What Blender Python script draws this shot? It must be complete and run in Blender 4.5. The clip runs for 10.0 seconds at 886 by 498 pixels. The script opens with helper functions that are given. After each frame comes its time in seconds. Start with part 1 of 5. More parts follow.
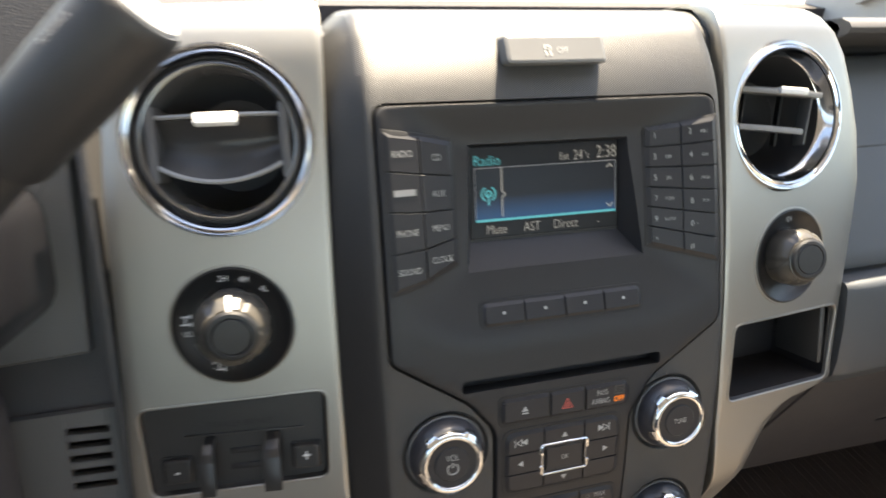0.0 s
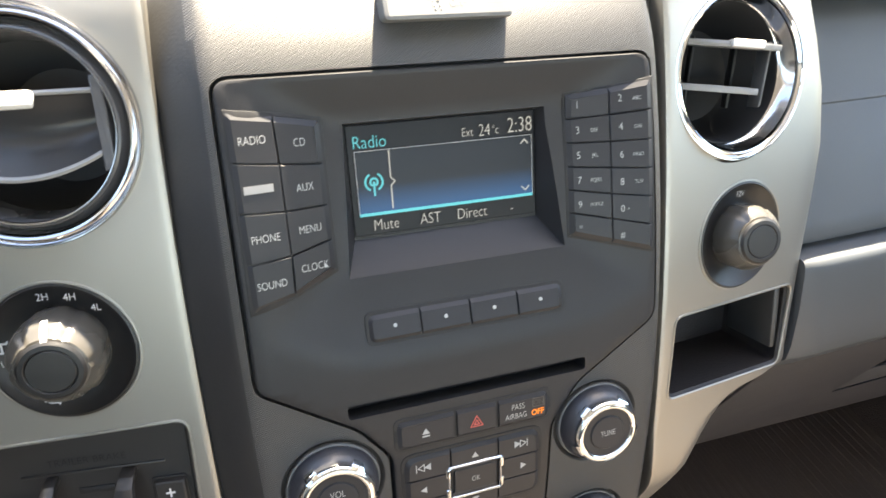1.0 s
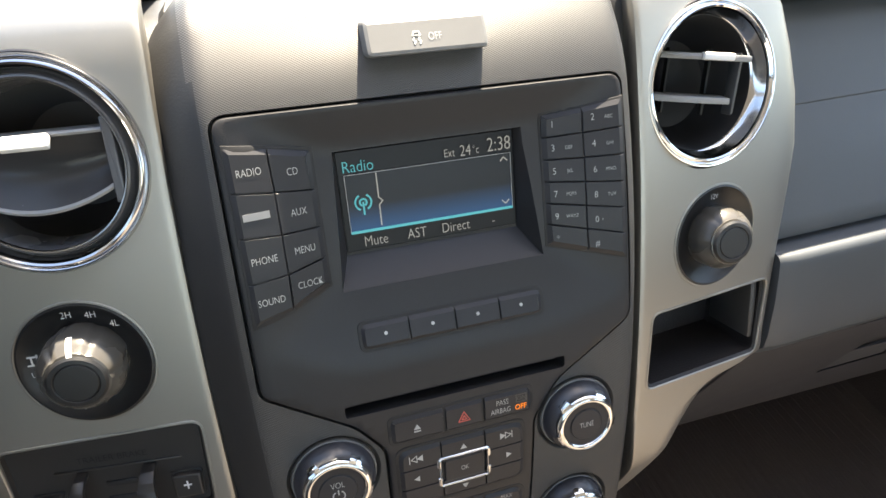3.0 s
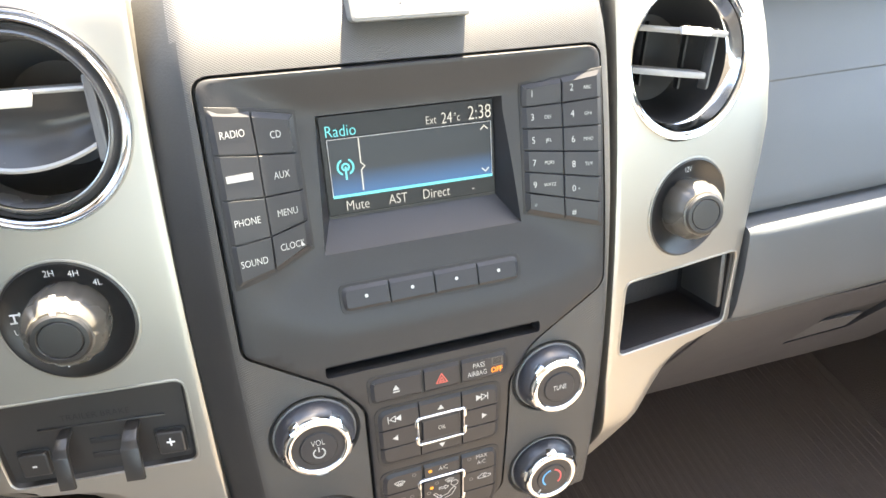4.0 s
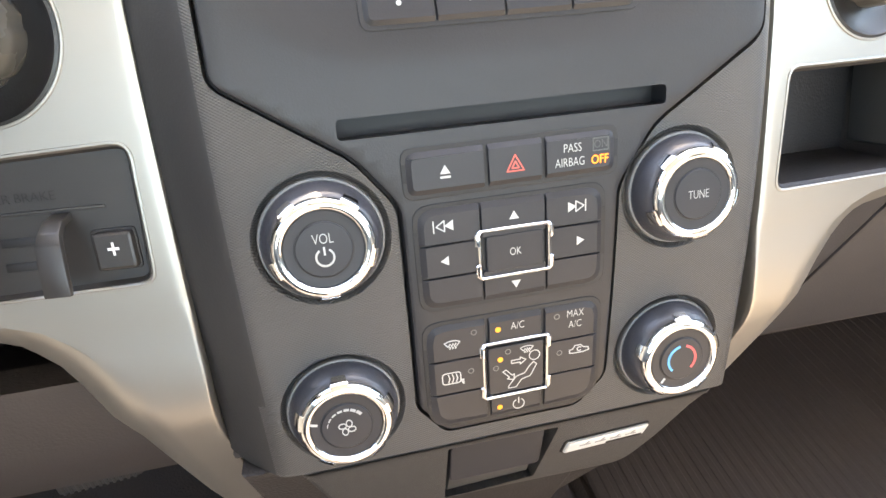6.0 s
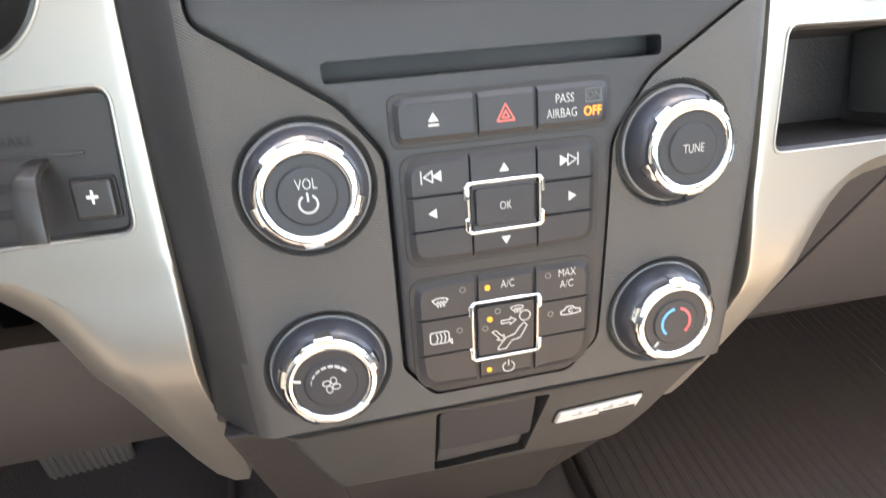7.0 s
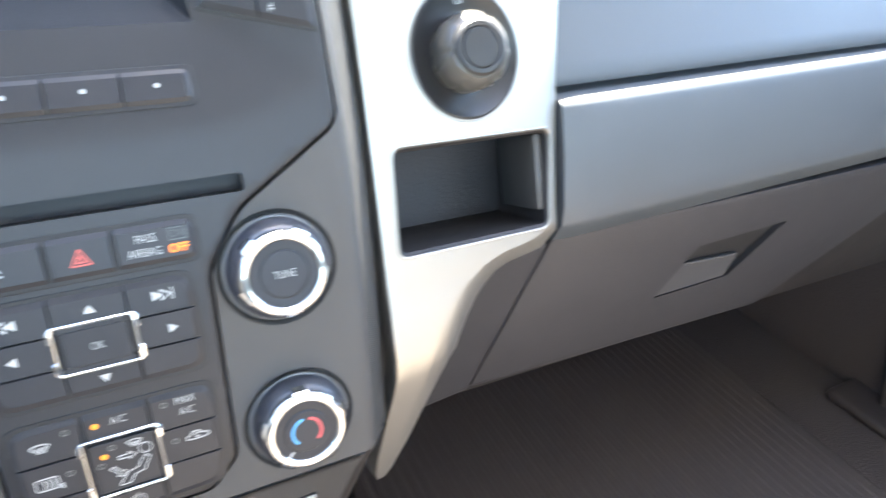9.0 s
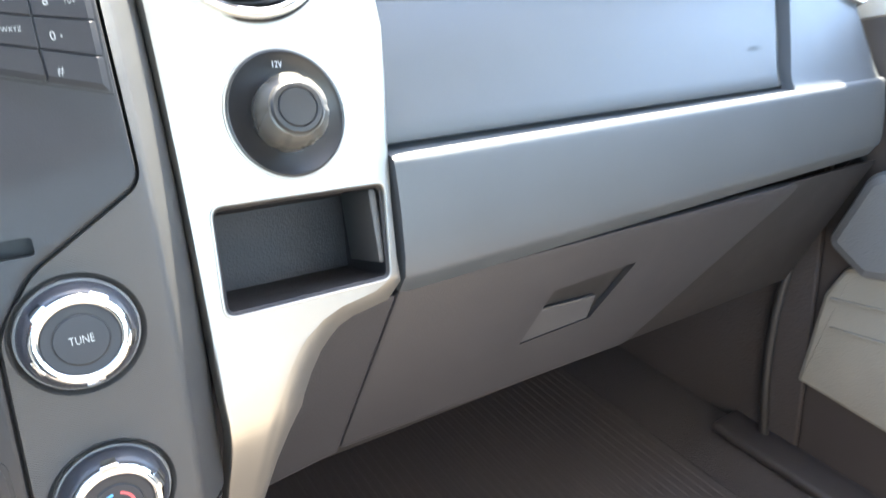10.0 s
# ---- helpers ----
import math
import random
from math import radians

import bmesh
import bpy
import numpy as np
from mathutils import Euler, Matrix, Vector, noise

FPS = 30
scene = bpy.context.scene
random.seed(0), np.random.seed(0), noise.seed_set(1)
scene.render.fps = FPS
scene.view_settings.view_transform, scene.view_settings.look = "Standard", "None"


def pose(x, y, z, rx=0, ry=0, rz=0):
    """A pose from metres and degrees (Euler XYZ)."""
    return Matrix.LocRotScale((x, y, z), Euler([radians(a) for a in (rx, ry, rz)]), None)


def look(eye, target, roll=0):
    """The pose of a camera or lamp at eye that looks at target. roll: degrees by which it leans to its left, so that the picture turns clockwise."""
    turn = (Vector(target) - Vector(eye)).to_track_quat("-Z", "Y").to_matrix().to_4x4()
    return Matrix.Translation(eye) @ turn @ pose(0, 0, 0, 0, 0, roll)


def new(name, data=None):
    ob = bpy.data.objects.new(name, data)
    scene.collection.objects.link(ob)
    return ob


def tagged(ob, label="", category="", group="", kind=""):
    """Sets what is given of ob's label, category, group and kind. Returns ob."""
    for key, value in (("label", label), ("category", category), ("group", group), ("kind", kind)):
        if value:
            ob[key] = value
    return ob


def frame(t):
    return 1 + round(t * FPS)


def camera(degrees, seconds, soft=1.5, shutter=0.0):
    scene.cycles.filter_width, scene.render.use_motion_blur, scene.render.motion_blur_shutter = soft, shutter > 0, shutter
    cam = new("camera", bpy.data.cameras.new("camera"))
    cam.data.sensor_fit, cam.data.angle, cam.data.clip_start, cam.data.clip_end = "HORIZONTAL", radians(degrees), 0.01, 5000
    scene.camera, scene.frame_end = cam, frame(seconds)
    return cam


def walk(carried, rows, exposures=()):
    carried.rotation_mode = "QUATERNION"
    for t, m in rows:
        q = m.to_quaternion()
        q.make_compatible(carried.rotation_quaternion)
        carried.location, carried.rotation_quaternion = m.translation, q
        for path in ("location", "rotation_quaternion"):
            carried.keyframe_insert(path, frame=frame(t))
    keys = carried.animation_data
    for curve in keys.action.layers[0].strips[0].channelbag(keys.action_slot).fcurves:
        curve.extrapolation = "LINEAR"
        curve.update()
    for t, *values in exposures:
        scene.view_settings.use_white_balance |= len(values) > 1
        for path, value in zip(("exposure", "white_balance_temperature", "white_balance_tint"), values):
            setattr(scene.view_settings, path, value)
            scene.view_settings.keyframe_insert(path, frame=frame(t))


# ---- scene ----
# The dashboard is modelled in its own frame, in decimetres: x to the right, y into the dash,
# z up along the face of the centre stack, the OK key at the origin. BASE leans it back and
# stands it over the cab floor, which is the world's z = 0.
LEAN = 20.0
BASE = pose(0, 0, 0.50, -LEAN)
U = 0.1

cam = camera(69.7, 10.0, shutter=0.5)
PATH = [
    (0, (-1.627, -3.313, 2.009), (-1.099, -1.419, 1.638), -2.7),
    (0.2, (-1.390, -3.087, 2.019), (-0.835, -1.211, 1.603), -3.4),
    (0.5, (-1.18, -2.907, 1.972), (-0.599, -1.038, 1.56), -3.3),
    (0.8, (-1.026, -2.831, 2.054), (-0.461, -0.964, 1.608), -3.7),
    (1, (-0.95, -2.806, 2.164), (-0.391, -0.972, 1.595), -3.6),
    (1.2, (-0.893, -2.826, 2.190), (-0.343, -0.988, 1.624), -4.4),
    (1.5, (-0.878, -2.859, 2.321), (-0.336, -1.028, 1.728), -5.1),
    (2, (-0.887, -2.897, 2.379), (-0.364, -1.064, 1.773), -5.9),
    (2.5, (-0.853, -2.964, 2.468), (-0.351, -1.136, 1.829), -5.7),
    (2.7, (-0.854, -2.993, 2.452), (-0.35, -1.169, 1.804), -5.3),
    (3.8, (-0.87, -3.083, 2.438), (-0.336, -1.292, 1.727), -4.0),
    (4, (-0.882, -3.112, 2.419), (-0.328, -1.335, 1.687), -3.6),
    (4.3, (-0.861, -3.059, 2.177), (-0.333, -1.267, 1.464), -4.6),
    (4.5, (-0.863, -3.067, 1.955), (-0.358, -1.23, 1.346), -5.1),
    (4.8, (-0.853, -2.896, 1.588), (-0.440, -1.039, 0.973), -4.6),
    (5, (-0.93, -2.698, 1.338), (-0.497, -0.845, 0.72), -3.8),
    (5.2, (-0.900, -2.591, 1.131), (-0.491, -0.734, 0.510), -4.5),
    (5.5, (-0.831, -2.418, 0.854), (-0.428, -0.557, 0.243), -4.7),
    (5.7, (-0.796, -2.369, 0.788), (-0.408, -0.497, 0.2), -5.2),
    (6.8, (-0.729, -2.347, 0.647), (-0.364, -0.459, 0.096), -5.4),
    (7, (-0.729, -2.356, 0.554), (-0.352, -0.474, -0.008), -5.0),
    (7.5, (-0.755, -2.375, 0.428), (-0.368, -0.493, -0.129), -4.6),
    (8, (-0.714, -2.37, 0.486), (-0.307, -0.492, -0.067), -5.2),
    (8.2, (-0.573, -2.394, 0.584), (-0.067, -0.534, 0.049), -5.0),
    (8.3, (-0.430, -2.445, 0.625), (0.104, -0.590, 0.099), -6.0),
    (8.5, (-0.146, -2.548, 0.706), (0.446, -0.706, 0.203), -7.2),
    (8.7, (0.027, -2.640, 0.732), (0.713, -0.823, 0.255), -7.0),
    (9, (0.285, -2.779, 0.772), (1.087, -1.002, 0.328), -6.5),
    (9.2, (0.442, -2.866, 0.723), (1.315, -1.115, 0.307), -6.9),
    (9.5, (0.676, -2.996, 0.65), (1.613, -1.268, 0.283), -7.6),
    (9.8, (0.742, -3.024, 0.613), (1.739, -1.319, 0.297), -8.6),
    (10, (0.665, -3.065, 0.661), (1.719, -1.389, 0.379), -8.4),
]


def eye_pose(eye, target, roll):
    m = look(Vector(eye) * U, Vector(target) * U, roll)
    return BASE @ m


walk(cam, [(t, eye_pose(eye, target, roll)) for t, eye, target, roll in PATH],
     exposures=[(0.0, 2.88, 8150, 10), (1.0, 3.58, 7950, 9), (1.5, 3.9, 7850, 9), (2.0, 3.2, 7800, 10), (2.5, 2.78, 7650, 11), (2.7, 2.78, 7650, 10), (3.8, 4.2, 8150, 9), (4.5, 4.63, 8150, 9), (5.0, 4.48, 8200, 10), (5.5, 4.6, 8500, 11.5), (7.5, 4.75, 8400, 11.5), (8.0, 4.76, 8300, 11), (8.6, 4.8, 7050, 8), (9.0, 4.75, 6800, 7), (10.0, 4.73, 7000, 6)])

# ---- light ----
SUN_ELEVATION, SUN_AZIMUTH = 62.5, 27.0      # degrees; azimuth from straight ahead towards the passenger side
world = bpy.data.worlds.new("daylight")
scene.world = world
world.use_nodes = True
wn = world.node_tree
sky = wn.nodes.new("ShaderNodeTexSky")
sky.sky_type = "NISHITA"
sky.sun_disc = False
sky.sun_elevation = radians(SUN_ELEVATION)
sky.sun_rotation = radians(SUN_AZIMUTH)
wn.links.new(sky.outputs[0], wn.nodes["Background"].inputs[0])
wn.nodes["Background"].inputs[1].default_value = 0.11
sun_data = bpy.data.lights.new("sun", "SUN")
sun_data.energy, sun_data.angle, sun_data.color = 5.0, radians(0.6), (1.0, 0.95, 0.86)
sun = new("sun", sun_data)
se, sa = radians(SUN_ELEVATION), radians(SUN_AZIMUTH)
toward = Vector((math.sin(sa) * math.cos(se), math.cos(sa) * math.cos(se), math.sin(se)))
sun.matrix_world = look(toward * 10, (0, 0, 0))


# ---- materials ----
def material(name, colour, rough=0.5, metal=0.0, grain=0.0, grain_size=0.001, vary=0.12, vary_size=0.05, coat=0.0, emit=None, glow=0.0, pattern=""):
    m = bpy.data.materials.new(name)
    m.use_nodes = True
    nt = m.node_tree
    b = nt.nodes["Principled BSDF"]
    b.inputs["Roughness"].default_value = rough
    b.inputs["Metallic"].default_value = metal
    b.inputs["Coat Weight"].default_value = coat
    b.inputs["Coat Roughness"].default_value = 0.15
    co = nt.nodes.new("ShaderNodeTexCoord")
    big = nt.nodes.new("ShaderNodeTexNoise")
    big.inputs["Scale"].default_value = 1.0 / vary_size
    big.inputs["Detail"].default_value = 5
    nt.links.new(co.outputs["Object"], big.inputs["Vector"])
    ramp = nt.nodes.new("ShaderNodeMixRGB")
    ramp.inputs[1].default_value = (*[c * (1 - vary) for c in colour], 1)
    ramp.inputs[2].default_value = (*[min(1, c * (1 + vary)) for c in colour], 1)
    nt.links.new(big.outputs["Fac"], ramp.inputs[0])
    nt.links.new(ramp.outputs[0], b.inputs["Base Color"])
    wear = nt.nodes.new("ShaderNodeMapRange")
    wear.inputs["To Min"].default_value = max(0.02, rough * 0.85)
    wear.inputs["To Max"].default_value = min(1.0, rough * 1.15)
    nt.links.new(big.outputs["Fac"], wear.inputs["Value"])
    nt.links.new(wear.outputs[0], b.inputs["Roughness"])
    if grain:
        if pattern == "weave":
            sep = nt.nodes.new("ShaderNodeSeparateXYZ")
            nt.links.new(co.outputs["Object"], sep.inputs[0])
            waves = []
            for axis in ("X", "Z"):
                mul = nt.nodes.new("ShaderNodeMath")
                mul.operation = "MULTIPLY"
                mul.inputs[1].default_value = 2 * math.pi / (grain_size * (1.5 if axis == "X" else 1.0))
                nt.links.new(sep.outputs[axis], mul.inputs[0])
                sn = nt.nodes.new("ShaderNodeMath")
                sn.operation = "SINE"
                nt.links.new(mul.outputs[0], sn.inputs[0])
                waves.append(sn)
            hgt = nt.nodes.new("ShaderNodeMath")
            hgt.operation = "MULTIPLY"
            nt.links.new(waves[0].outputs[0], hgt.inputs[0])
            nt.links.new(waves[1].outputs[0], hgt.inputs[1])
            out = hgt.outputs[0]
        elif pattern == "leather":
            tex = nt.nodes.new("ShaderNodeTexVoronoi")
            tex.inputs["Scale"].default_value = 1.0 / grain_size
            nt.links.new(co.outputs["Object"], tex.inputs["Vector"])
            out = tex.outputs["Distance"]
        else:
            tex = nt.nodes.new("ShaderNodeTexNoise")
            tex.inputs["Scale"].default_value = 1.0 / grain_size
            tex.inputs["Detail"].default_value = 3
            nt.links.new(co.outputs["Object"], tex.inputs["Vector"])
            out = tex.outputs["Fac"]
        bump = nt.nodes.new("ShaderNodeBump")
        bump.inputs["Strength"].default_value = grain
        bump.inputs["Distance"].default_value = grain_size * 0.5
        nt.links.new(out, bump.inputs["Height"])
        nt.links.new(bump.outputs[0], b.inputs["Normal"])
    if emit:
        b.inputs["Emission Color"].default_value = (*emit, 1)
        b.inputs["Emission Strength"].default_value = glow
    return m


M_FACE = material("charcoal_face_plastic", (0.050, 0.048, 0.046), 0.48, grain=0.25, grain_size=0.0008)
M_WEAVE = material("woven_texture_plastic", (0.039, 0.038, 0.037), 0.44, grain=0.32, grain_size=0.00115, pattern="weave")
M_BEZEL = material("radio_face_plastic", (0.0210, 0.0211, 0.0233), 0.42, grain=0.2, grain_size=0.0007)
M_BUTTON = material("rubberised_button_plastic", (0.021, 0.021, 0.024), 0.42, grain=0.15, grain_size=0.0006)
# black parts; also stands in for shade inside gaps, wells and slots
M_BLACK = material("black_part_and_gap_shade", (0.006, 0.006, 0.007), 0.6)
M_GLOSS = material("black_satin_plastic", (0.012, 0.012, 0.014), 0.25, grain=0.05, grain_size=0.001)
M_DISC = material("black_dial_plastic", (0.011, 0.0108, 0.0115), 0.42, grain=0.2, grain_size=0.0007)
M_SILVER = material("satin_silver_paint", (0.35, 0.336, 0.307), 0.43, metal=0.9, grain=0.05, grain_size=0.0006, vary=0.03, vary_size=0.1)
M_CHROME = material("chrome_plating", (0.72, 0.73, 0.74), 0.07, metal=1.0, vary=0.02)
M_SATIN = material("satin_nickel_collar", (0.36, 0.35, 0.33), 0.24, metal=1.0, vary=0.05)
M_COLLAR = material("satin_dark_collar_plastic", (0.062, 0.057, 0.050), 0.27, grain=0.05, grain_size=0.001, vary=0.06)
M_GREYCHROME = material("dulled_chrome", (0.52, 0.52, 0.53), 0.13, metal=1.0, vary=0.03)
M_LATCH = material("latch_plastic", (0.050, 0.049, 0.051), 0.5, grain=0.25, grain_size=0.001)
M_LEVER = material("matte_lever_plastic", (0.023, 0.023, 0.025), 0.5, grain=0.2, grain_size=0.001)
M_CAPGREY = material("pale_cap_plastic", (0.24, 0.24, 0.24), 0.5, vary=0.04)
M_COVER = material("dull_grey_cover_plastic", (0.085, 0.082, 0.080), 0.5, grain=0.3, grain_size=0.0015)
M_BADGE = material("bright_badge_plate", (0.72, 0.72, 0.70), 0.3, metal=0.3, vary=0.04)
M_KNOB = material("soft_knob_plastic", (0.030, 0.031, 0.037), 0.34, grain=0.25, grain_size=0.0009, coat=0.15)
M_WHITE = material("white_legend_ink", (0.40, 0.40, 0.39), 0.5, vary=0.02)
M_GREYINK = material("grey_legend_ink", (0.32, 0.32, 0.32), 0.5, vary=0.02)
M_PALEINK = material("pale_grey_legend_ink", (0.62, 0.62, 0.62), 0.5, vary=0.02)
M_VANE = material("light_grey_vane_plastic", (0.22, 0.22, 0.22), 0.42, grain=0.2, grain_size=0.001)
M_FLAP = material("dark_grey_flap_plastic", (0.075, 0.075, 0.078), 0.26, grain=0.05, grain_size=0.001)
M_DUCT = material("dark_duct_plastic", (0.055, 0.055, 0.056), 0.5)
M_PLATE = material("dark_brown_plate_plastic", (0.022, 0.020, 0.019), 0.38, grain=0.08, grain_size=0.001)
M_TAB = material("pale_tab_plastic", (0.70, 0.70, 0.68), 0.35, vary=0.03)
M_LOWDARK = material("dark_lower_plastic", (0.012, 0.010, 0.010), 0.6, grain=0.3, grain_size=0.0015, pattern="leather")
# tan and brightness picked for the warm bounce off the unseen cushion block
M_CUSHION = material("tan_bounce_cloth", (0.24, 0.205, 0.175), 0.9, grain=0.4, grain_size=0.003)
M_SILL = material("brown_sill_plastic", (0.034, 0.029, 0.028), 0.55, grain=0.3, grain_size=0.0015)
M_FLANK = material("smooth_dark_flank_plastic", (0.017, 0.017, 0.018), 0.55, grain=0.2, grain_size=0.0012)
M_TCKEY = material("grey_key_plastic", (0.12, 0.12, 0.118), 0.42, grain=0.06, grain_size=0.0008)
M_RED = material("red_legend_ink", (0.55, 0.09, 0.07), 0.5, vary=0.02)
M_BLUE = material("blue_legend_ink", (0.10, 0.40, 0.70), 0.5, vary=0.02)
M_PINK = material("warm_red_legend_ink", (0.72, 0.12, 0.12), 0.5, vary=0.02)
M_AMBER = material("lit_amber_lamp", (0.5, 0.17, 0.01), 0.5, emit=(1.0, 0.36, 0.02), glow=0.05)
M_OFFLAMP = material("lit_orange_lamp", (0.4, 0.10, 0.01), 0.5, emit=(1.0, 0.235, 0.006), glow=0.12)
M_LEDOFF = material("unlit_lamp", (0.05, 0.05, 0.05), 0.3)
M_DASH = material("grained_dash_plastic", (0.055, 0.061, 0.067), 0.50, grain=0.06, grain_size=0.0011, pattern="leather")
M_DASHTOP = material("dash_top_plastic", (0.042, 0.041, 0.042), 0.6, grain=0.2, grain_size=0.0012, pattern="leather")
M_GLOVE = material("glovebox_plastic", (0.025, 0.024, 0.027), 0.55, grain=0.25, grain_size=0.0013, pattern="leather")
M_GREYPANEL = material("grey_panel_plastic", (0.11, 0.11, 0.11), 0.5, grain=0.3, grain_size=0.0015)
M_DOOR = material("door_panel_plastic", (0.20, 0.19, 0.165), 0.6, grain=0.4, grain_size=0.002, pattern="leather")
M_DOORDARK = material("dark_door_plastic", (0.10, 0.105, 0.11), 0.6, grain=0.4, grain_size=0.002, pattern="leather")
M_MAT = material("ribbed_rubber_mat", (0.038, 0.032, 0.031), 0.7, grain=0.4, grain_size=0.004)
M_CARPET = material("dark_carpet", (0.036, 0.031, 0.031), 0.95, grain=0.9, grain_size=0.003)
M_PEDAL = material("worn_pedal_rubber", (0.09, 0.085, 0.08), 0.6, grain=0.4, grain_size=0.003)
M_CLOTH = material("headliner_cloth", (0.42, 0.41, 0.39), 0.9, grain=0.4, grain_size=0.003)
M_SHELL = material("cab_side_trim", (0.36, 0.35, 0.33), 0.7, grain=0.3, grain_size=0.004)
M_GROUND = material("concrete", (0.38, 0.37, 0.35), 0.9, grain=0.6, grain_size=0.02, vary=0.2, vary_size=1.5)
M_CYAN = material("screen_cyan_segments", (0.02, 0.1, 0.12), 0.4, emit=(0.06, 0.56, 0.68), glow=0.085)
M_SCRTEXT = material("screen_white_segments", (0.1, 0.1, 0.1), 0.4, emit=(0.8, 0.82, 0.8), glow=0.043)


for m in (M_BEZEL, M_BUTTON):
    m.node_tree.nodes["Principled BSDF"].inputs["Specular IOR Level"].default_value = 0.3


def screen_material():
    m = bpy.data.materials.new("lit_display")
    m.use_nodes = True
    nt = m.node_tree
    b = nt.nodes["Principled BSDF"]
    b.inputs["Base Color"].default_value = (0.012, 0.013, 0.016, 1)
    b.inputs["Roughness"].default_value = 0.30
    b.inputs["Specular IOR Level"].default_value = 0.2
    co = nt.nodes.new("ShaderNodeTexCoord")
    sep = nt.nodes.new("ShaderNodeSeparateXYZ")
    nt.links.new(co.outputs["Generated"], sep.inputs[0])
    ramp = nt.nodes.new("ShaderNodeValToRGB")
    ramp.color_ramp.elements[0].color = (0.015, 0.10, 0.30, 1)
    ramp.color_ramp.elements[1].position = 0.45
    ramp.color_ramp.elements[1].color = (0.002, 0.003, 0.006, 1)
    nt.links.new(sep.outputs["Z"], ramp.inputs[0])
    nt.links.new(ramp.outputs[0], b.inputs["Emission Color"])
    b.inputs["Emission Strength"].default_value = 0.09
    return m


M_SCREEN = screen_material()
M_SCREENDARK = material("display_black", (0.008, 0.008, 0.010), 0.35)
M_SCREENDARK.node_tree.nodes["Principled BSDF"].inputs["Specular IOR Level"].default_value = 0.2

# ---- building helpers ----
ORIGIN = {}


def thing(name, at, label, category, group="", kind=""):
    """An empty at a point of the dash frame, which parents the parts of one thing."""
    ob = new(name)
    ob.empty_display_size = 0.01
    ob.matrix_world = BASE @ Matrix.Translation(Vector(at) * U)
    ORIGIN[ob.name] = Vector(at)
    return tagged(ob, label, category, group, kind)


def outward(bm):
    """Turn the faces of a closed mesh outwards."""
    bmesh.ops.recalc_face_normals(bm, faces=bm.faces)
    if all(len(e.link_faces) == 2 for e in bm.edges) and bm.calc_volume(signed=True) < 0:
        bmesh.ops.reverse_faces(bm, faces=bm.faces)


def part(name, bm, mat, parent, label="", smooth=True):
    """One mesh object under a thing or a part, from a bmesh in the dash frame."""
    me = bpy.data.meshes.new(name)
    outward(bm)
    o = ORIGIN[parent.name]
    for v in bm.verts:
        v.co = (v.co - o) * U
    bm.to_mesh(me)
    bm.free()
    return finish(name, me, mat, parent, o, label, smooth)


def finish(name, me, mat, parent, o, label="", smooth=True):
    me.materials.append(mat)
    if smooth:
        me.set_sharp_from_angle(angle=radians(38))
        for p in me.polygons:
            p.use_smooth = len(p.vertices) <= 4
    ob = new(name, me)
    ob.parent = parent
    ORIGIN[ob.name] = o
    return tagged(ob, label)


def cut(ob, cutters, solver="EXACT"):
    """Take closed bmeshes, in the dash frame, away from a mesh part."""
    o = ORIGIN[ob.name]
    tools = []
    for bm in cutters:
        me = bpy.data.meshes.new("tool")
        outward(bm)
        for v in bm.verts:
            v.co = (v.co - o) * U
        bm.to_mesh(me)
        bm.free()
        tool = new("tool", me)
        tool.parent = ob.parent
        tools.append(tool)
        mod = ob.modifiers.new("cut", "BOOLEAN")
        mod.operation, mod.solver, mod.object = "DIFFERENCE", solver, tool
    bpy.context.view_layer.update()
    me = bpy.data.meshes.new_from_object(ob.evaluated_get(bpy.context.evaluated_depsgraph_get()))
    ob.modifiers.clear()
    old = ob.data
    ob.data = me
    bpy.data.meshes.remove(old)
    for tool in tools:
        bpy.data.objects.remove(tool)
    for p in me.polygons:
        p.use_smooth = True
    me.set_sharp_from_angle(angle=radians(38))


def face_y(z):
    """Depth of the bowed face of the centre stack at height z."""
    return -0.03 + 0.053 * (z - 0.85) ** 2


def flat_y(z):
    return 0.0


def tangent(z0):
    """The plane that touches the bowed face at height z0."""
    return lambda z: face_y(z0) + 0.106 * (z0 - 0.85) * (z - z0)


def rounded(points, r, n=4):
    """A polygon with its corners rounded; a point may carry a radius of its own."""
    out = []
    k = len(points)
    for i in range(k):
        p = Vector(points[i][:2])
        a, b = Vector(points[i - 1][:2]), Vector(points[(i + 1) % k][:2])
        rr = points[i][2] if len(points[i]) > 2 else r
        da, db = (a - p), (b - p)
        la, lb = da.length, db.length
        da.normalize()
        db.normalize()
        ang = da.angle(db, math.pi)
        if rr <= 0 or ang > 3.1:
            out.append(tuple(p))
            continue
        d = min(rr / math.tan(ang / 2), 0.48 * la, 0.48 * lb)
        s, e = p + da * d, p + db * d
        for j in range(n + 1):
            t = j / n
            q = s * (1 - t) ** 2 + p * 2 * t * (1 - t) + e * t ** 2
            out.append(tuple(q))
    return out


def inset(poly, d):
    """A polygon (anticlockwise) moved inwards by d."""
    out = []
    k = len(poly)
    for i in range(k):
        p = Vector(poly[i])
        e1 = (p - Vector(poly[i - 1]))
        e2 = (Vector(poly[(i + 1) % k]) - p)
        if e1.length < 1e-7 or e2.length < 1e-7:
            out.append(tuple(p))
            continue
        n1 = Vector((-e1.y, e1.x)).normalized()
        n2 = Vector((-e2.y, e2.x)).normalized()
        m = n1 + n2
        m = m.normalized() / max(0.35, math.cos(n1.angle(n2, 0) / 2)) if m.length > 1e-6 else n1
        out.append(tuple(p + m * d))
    return out


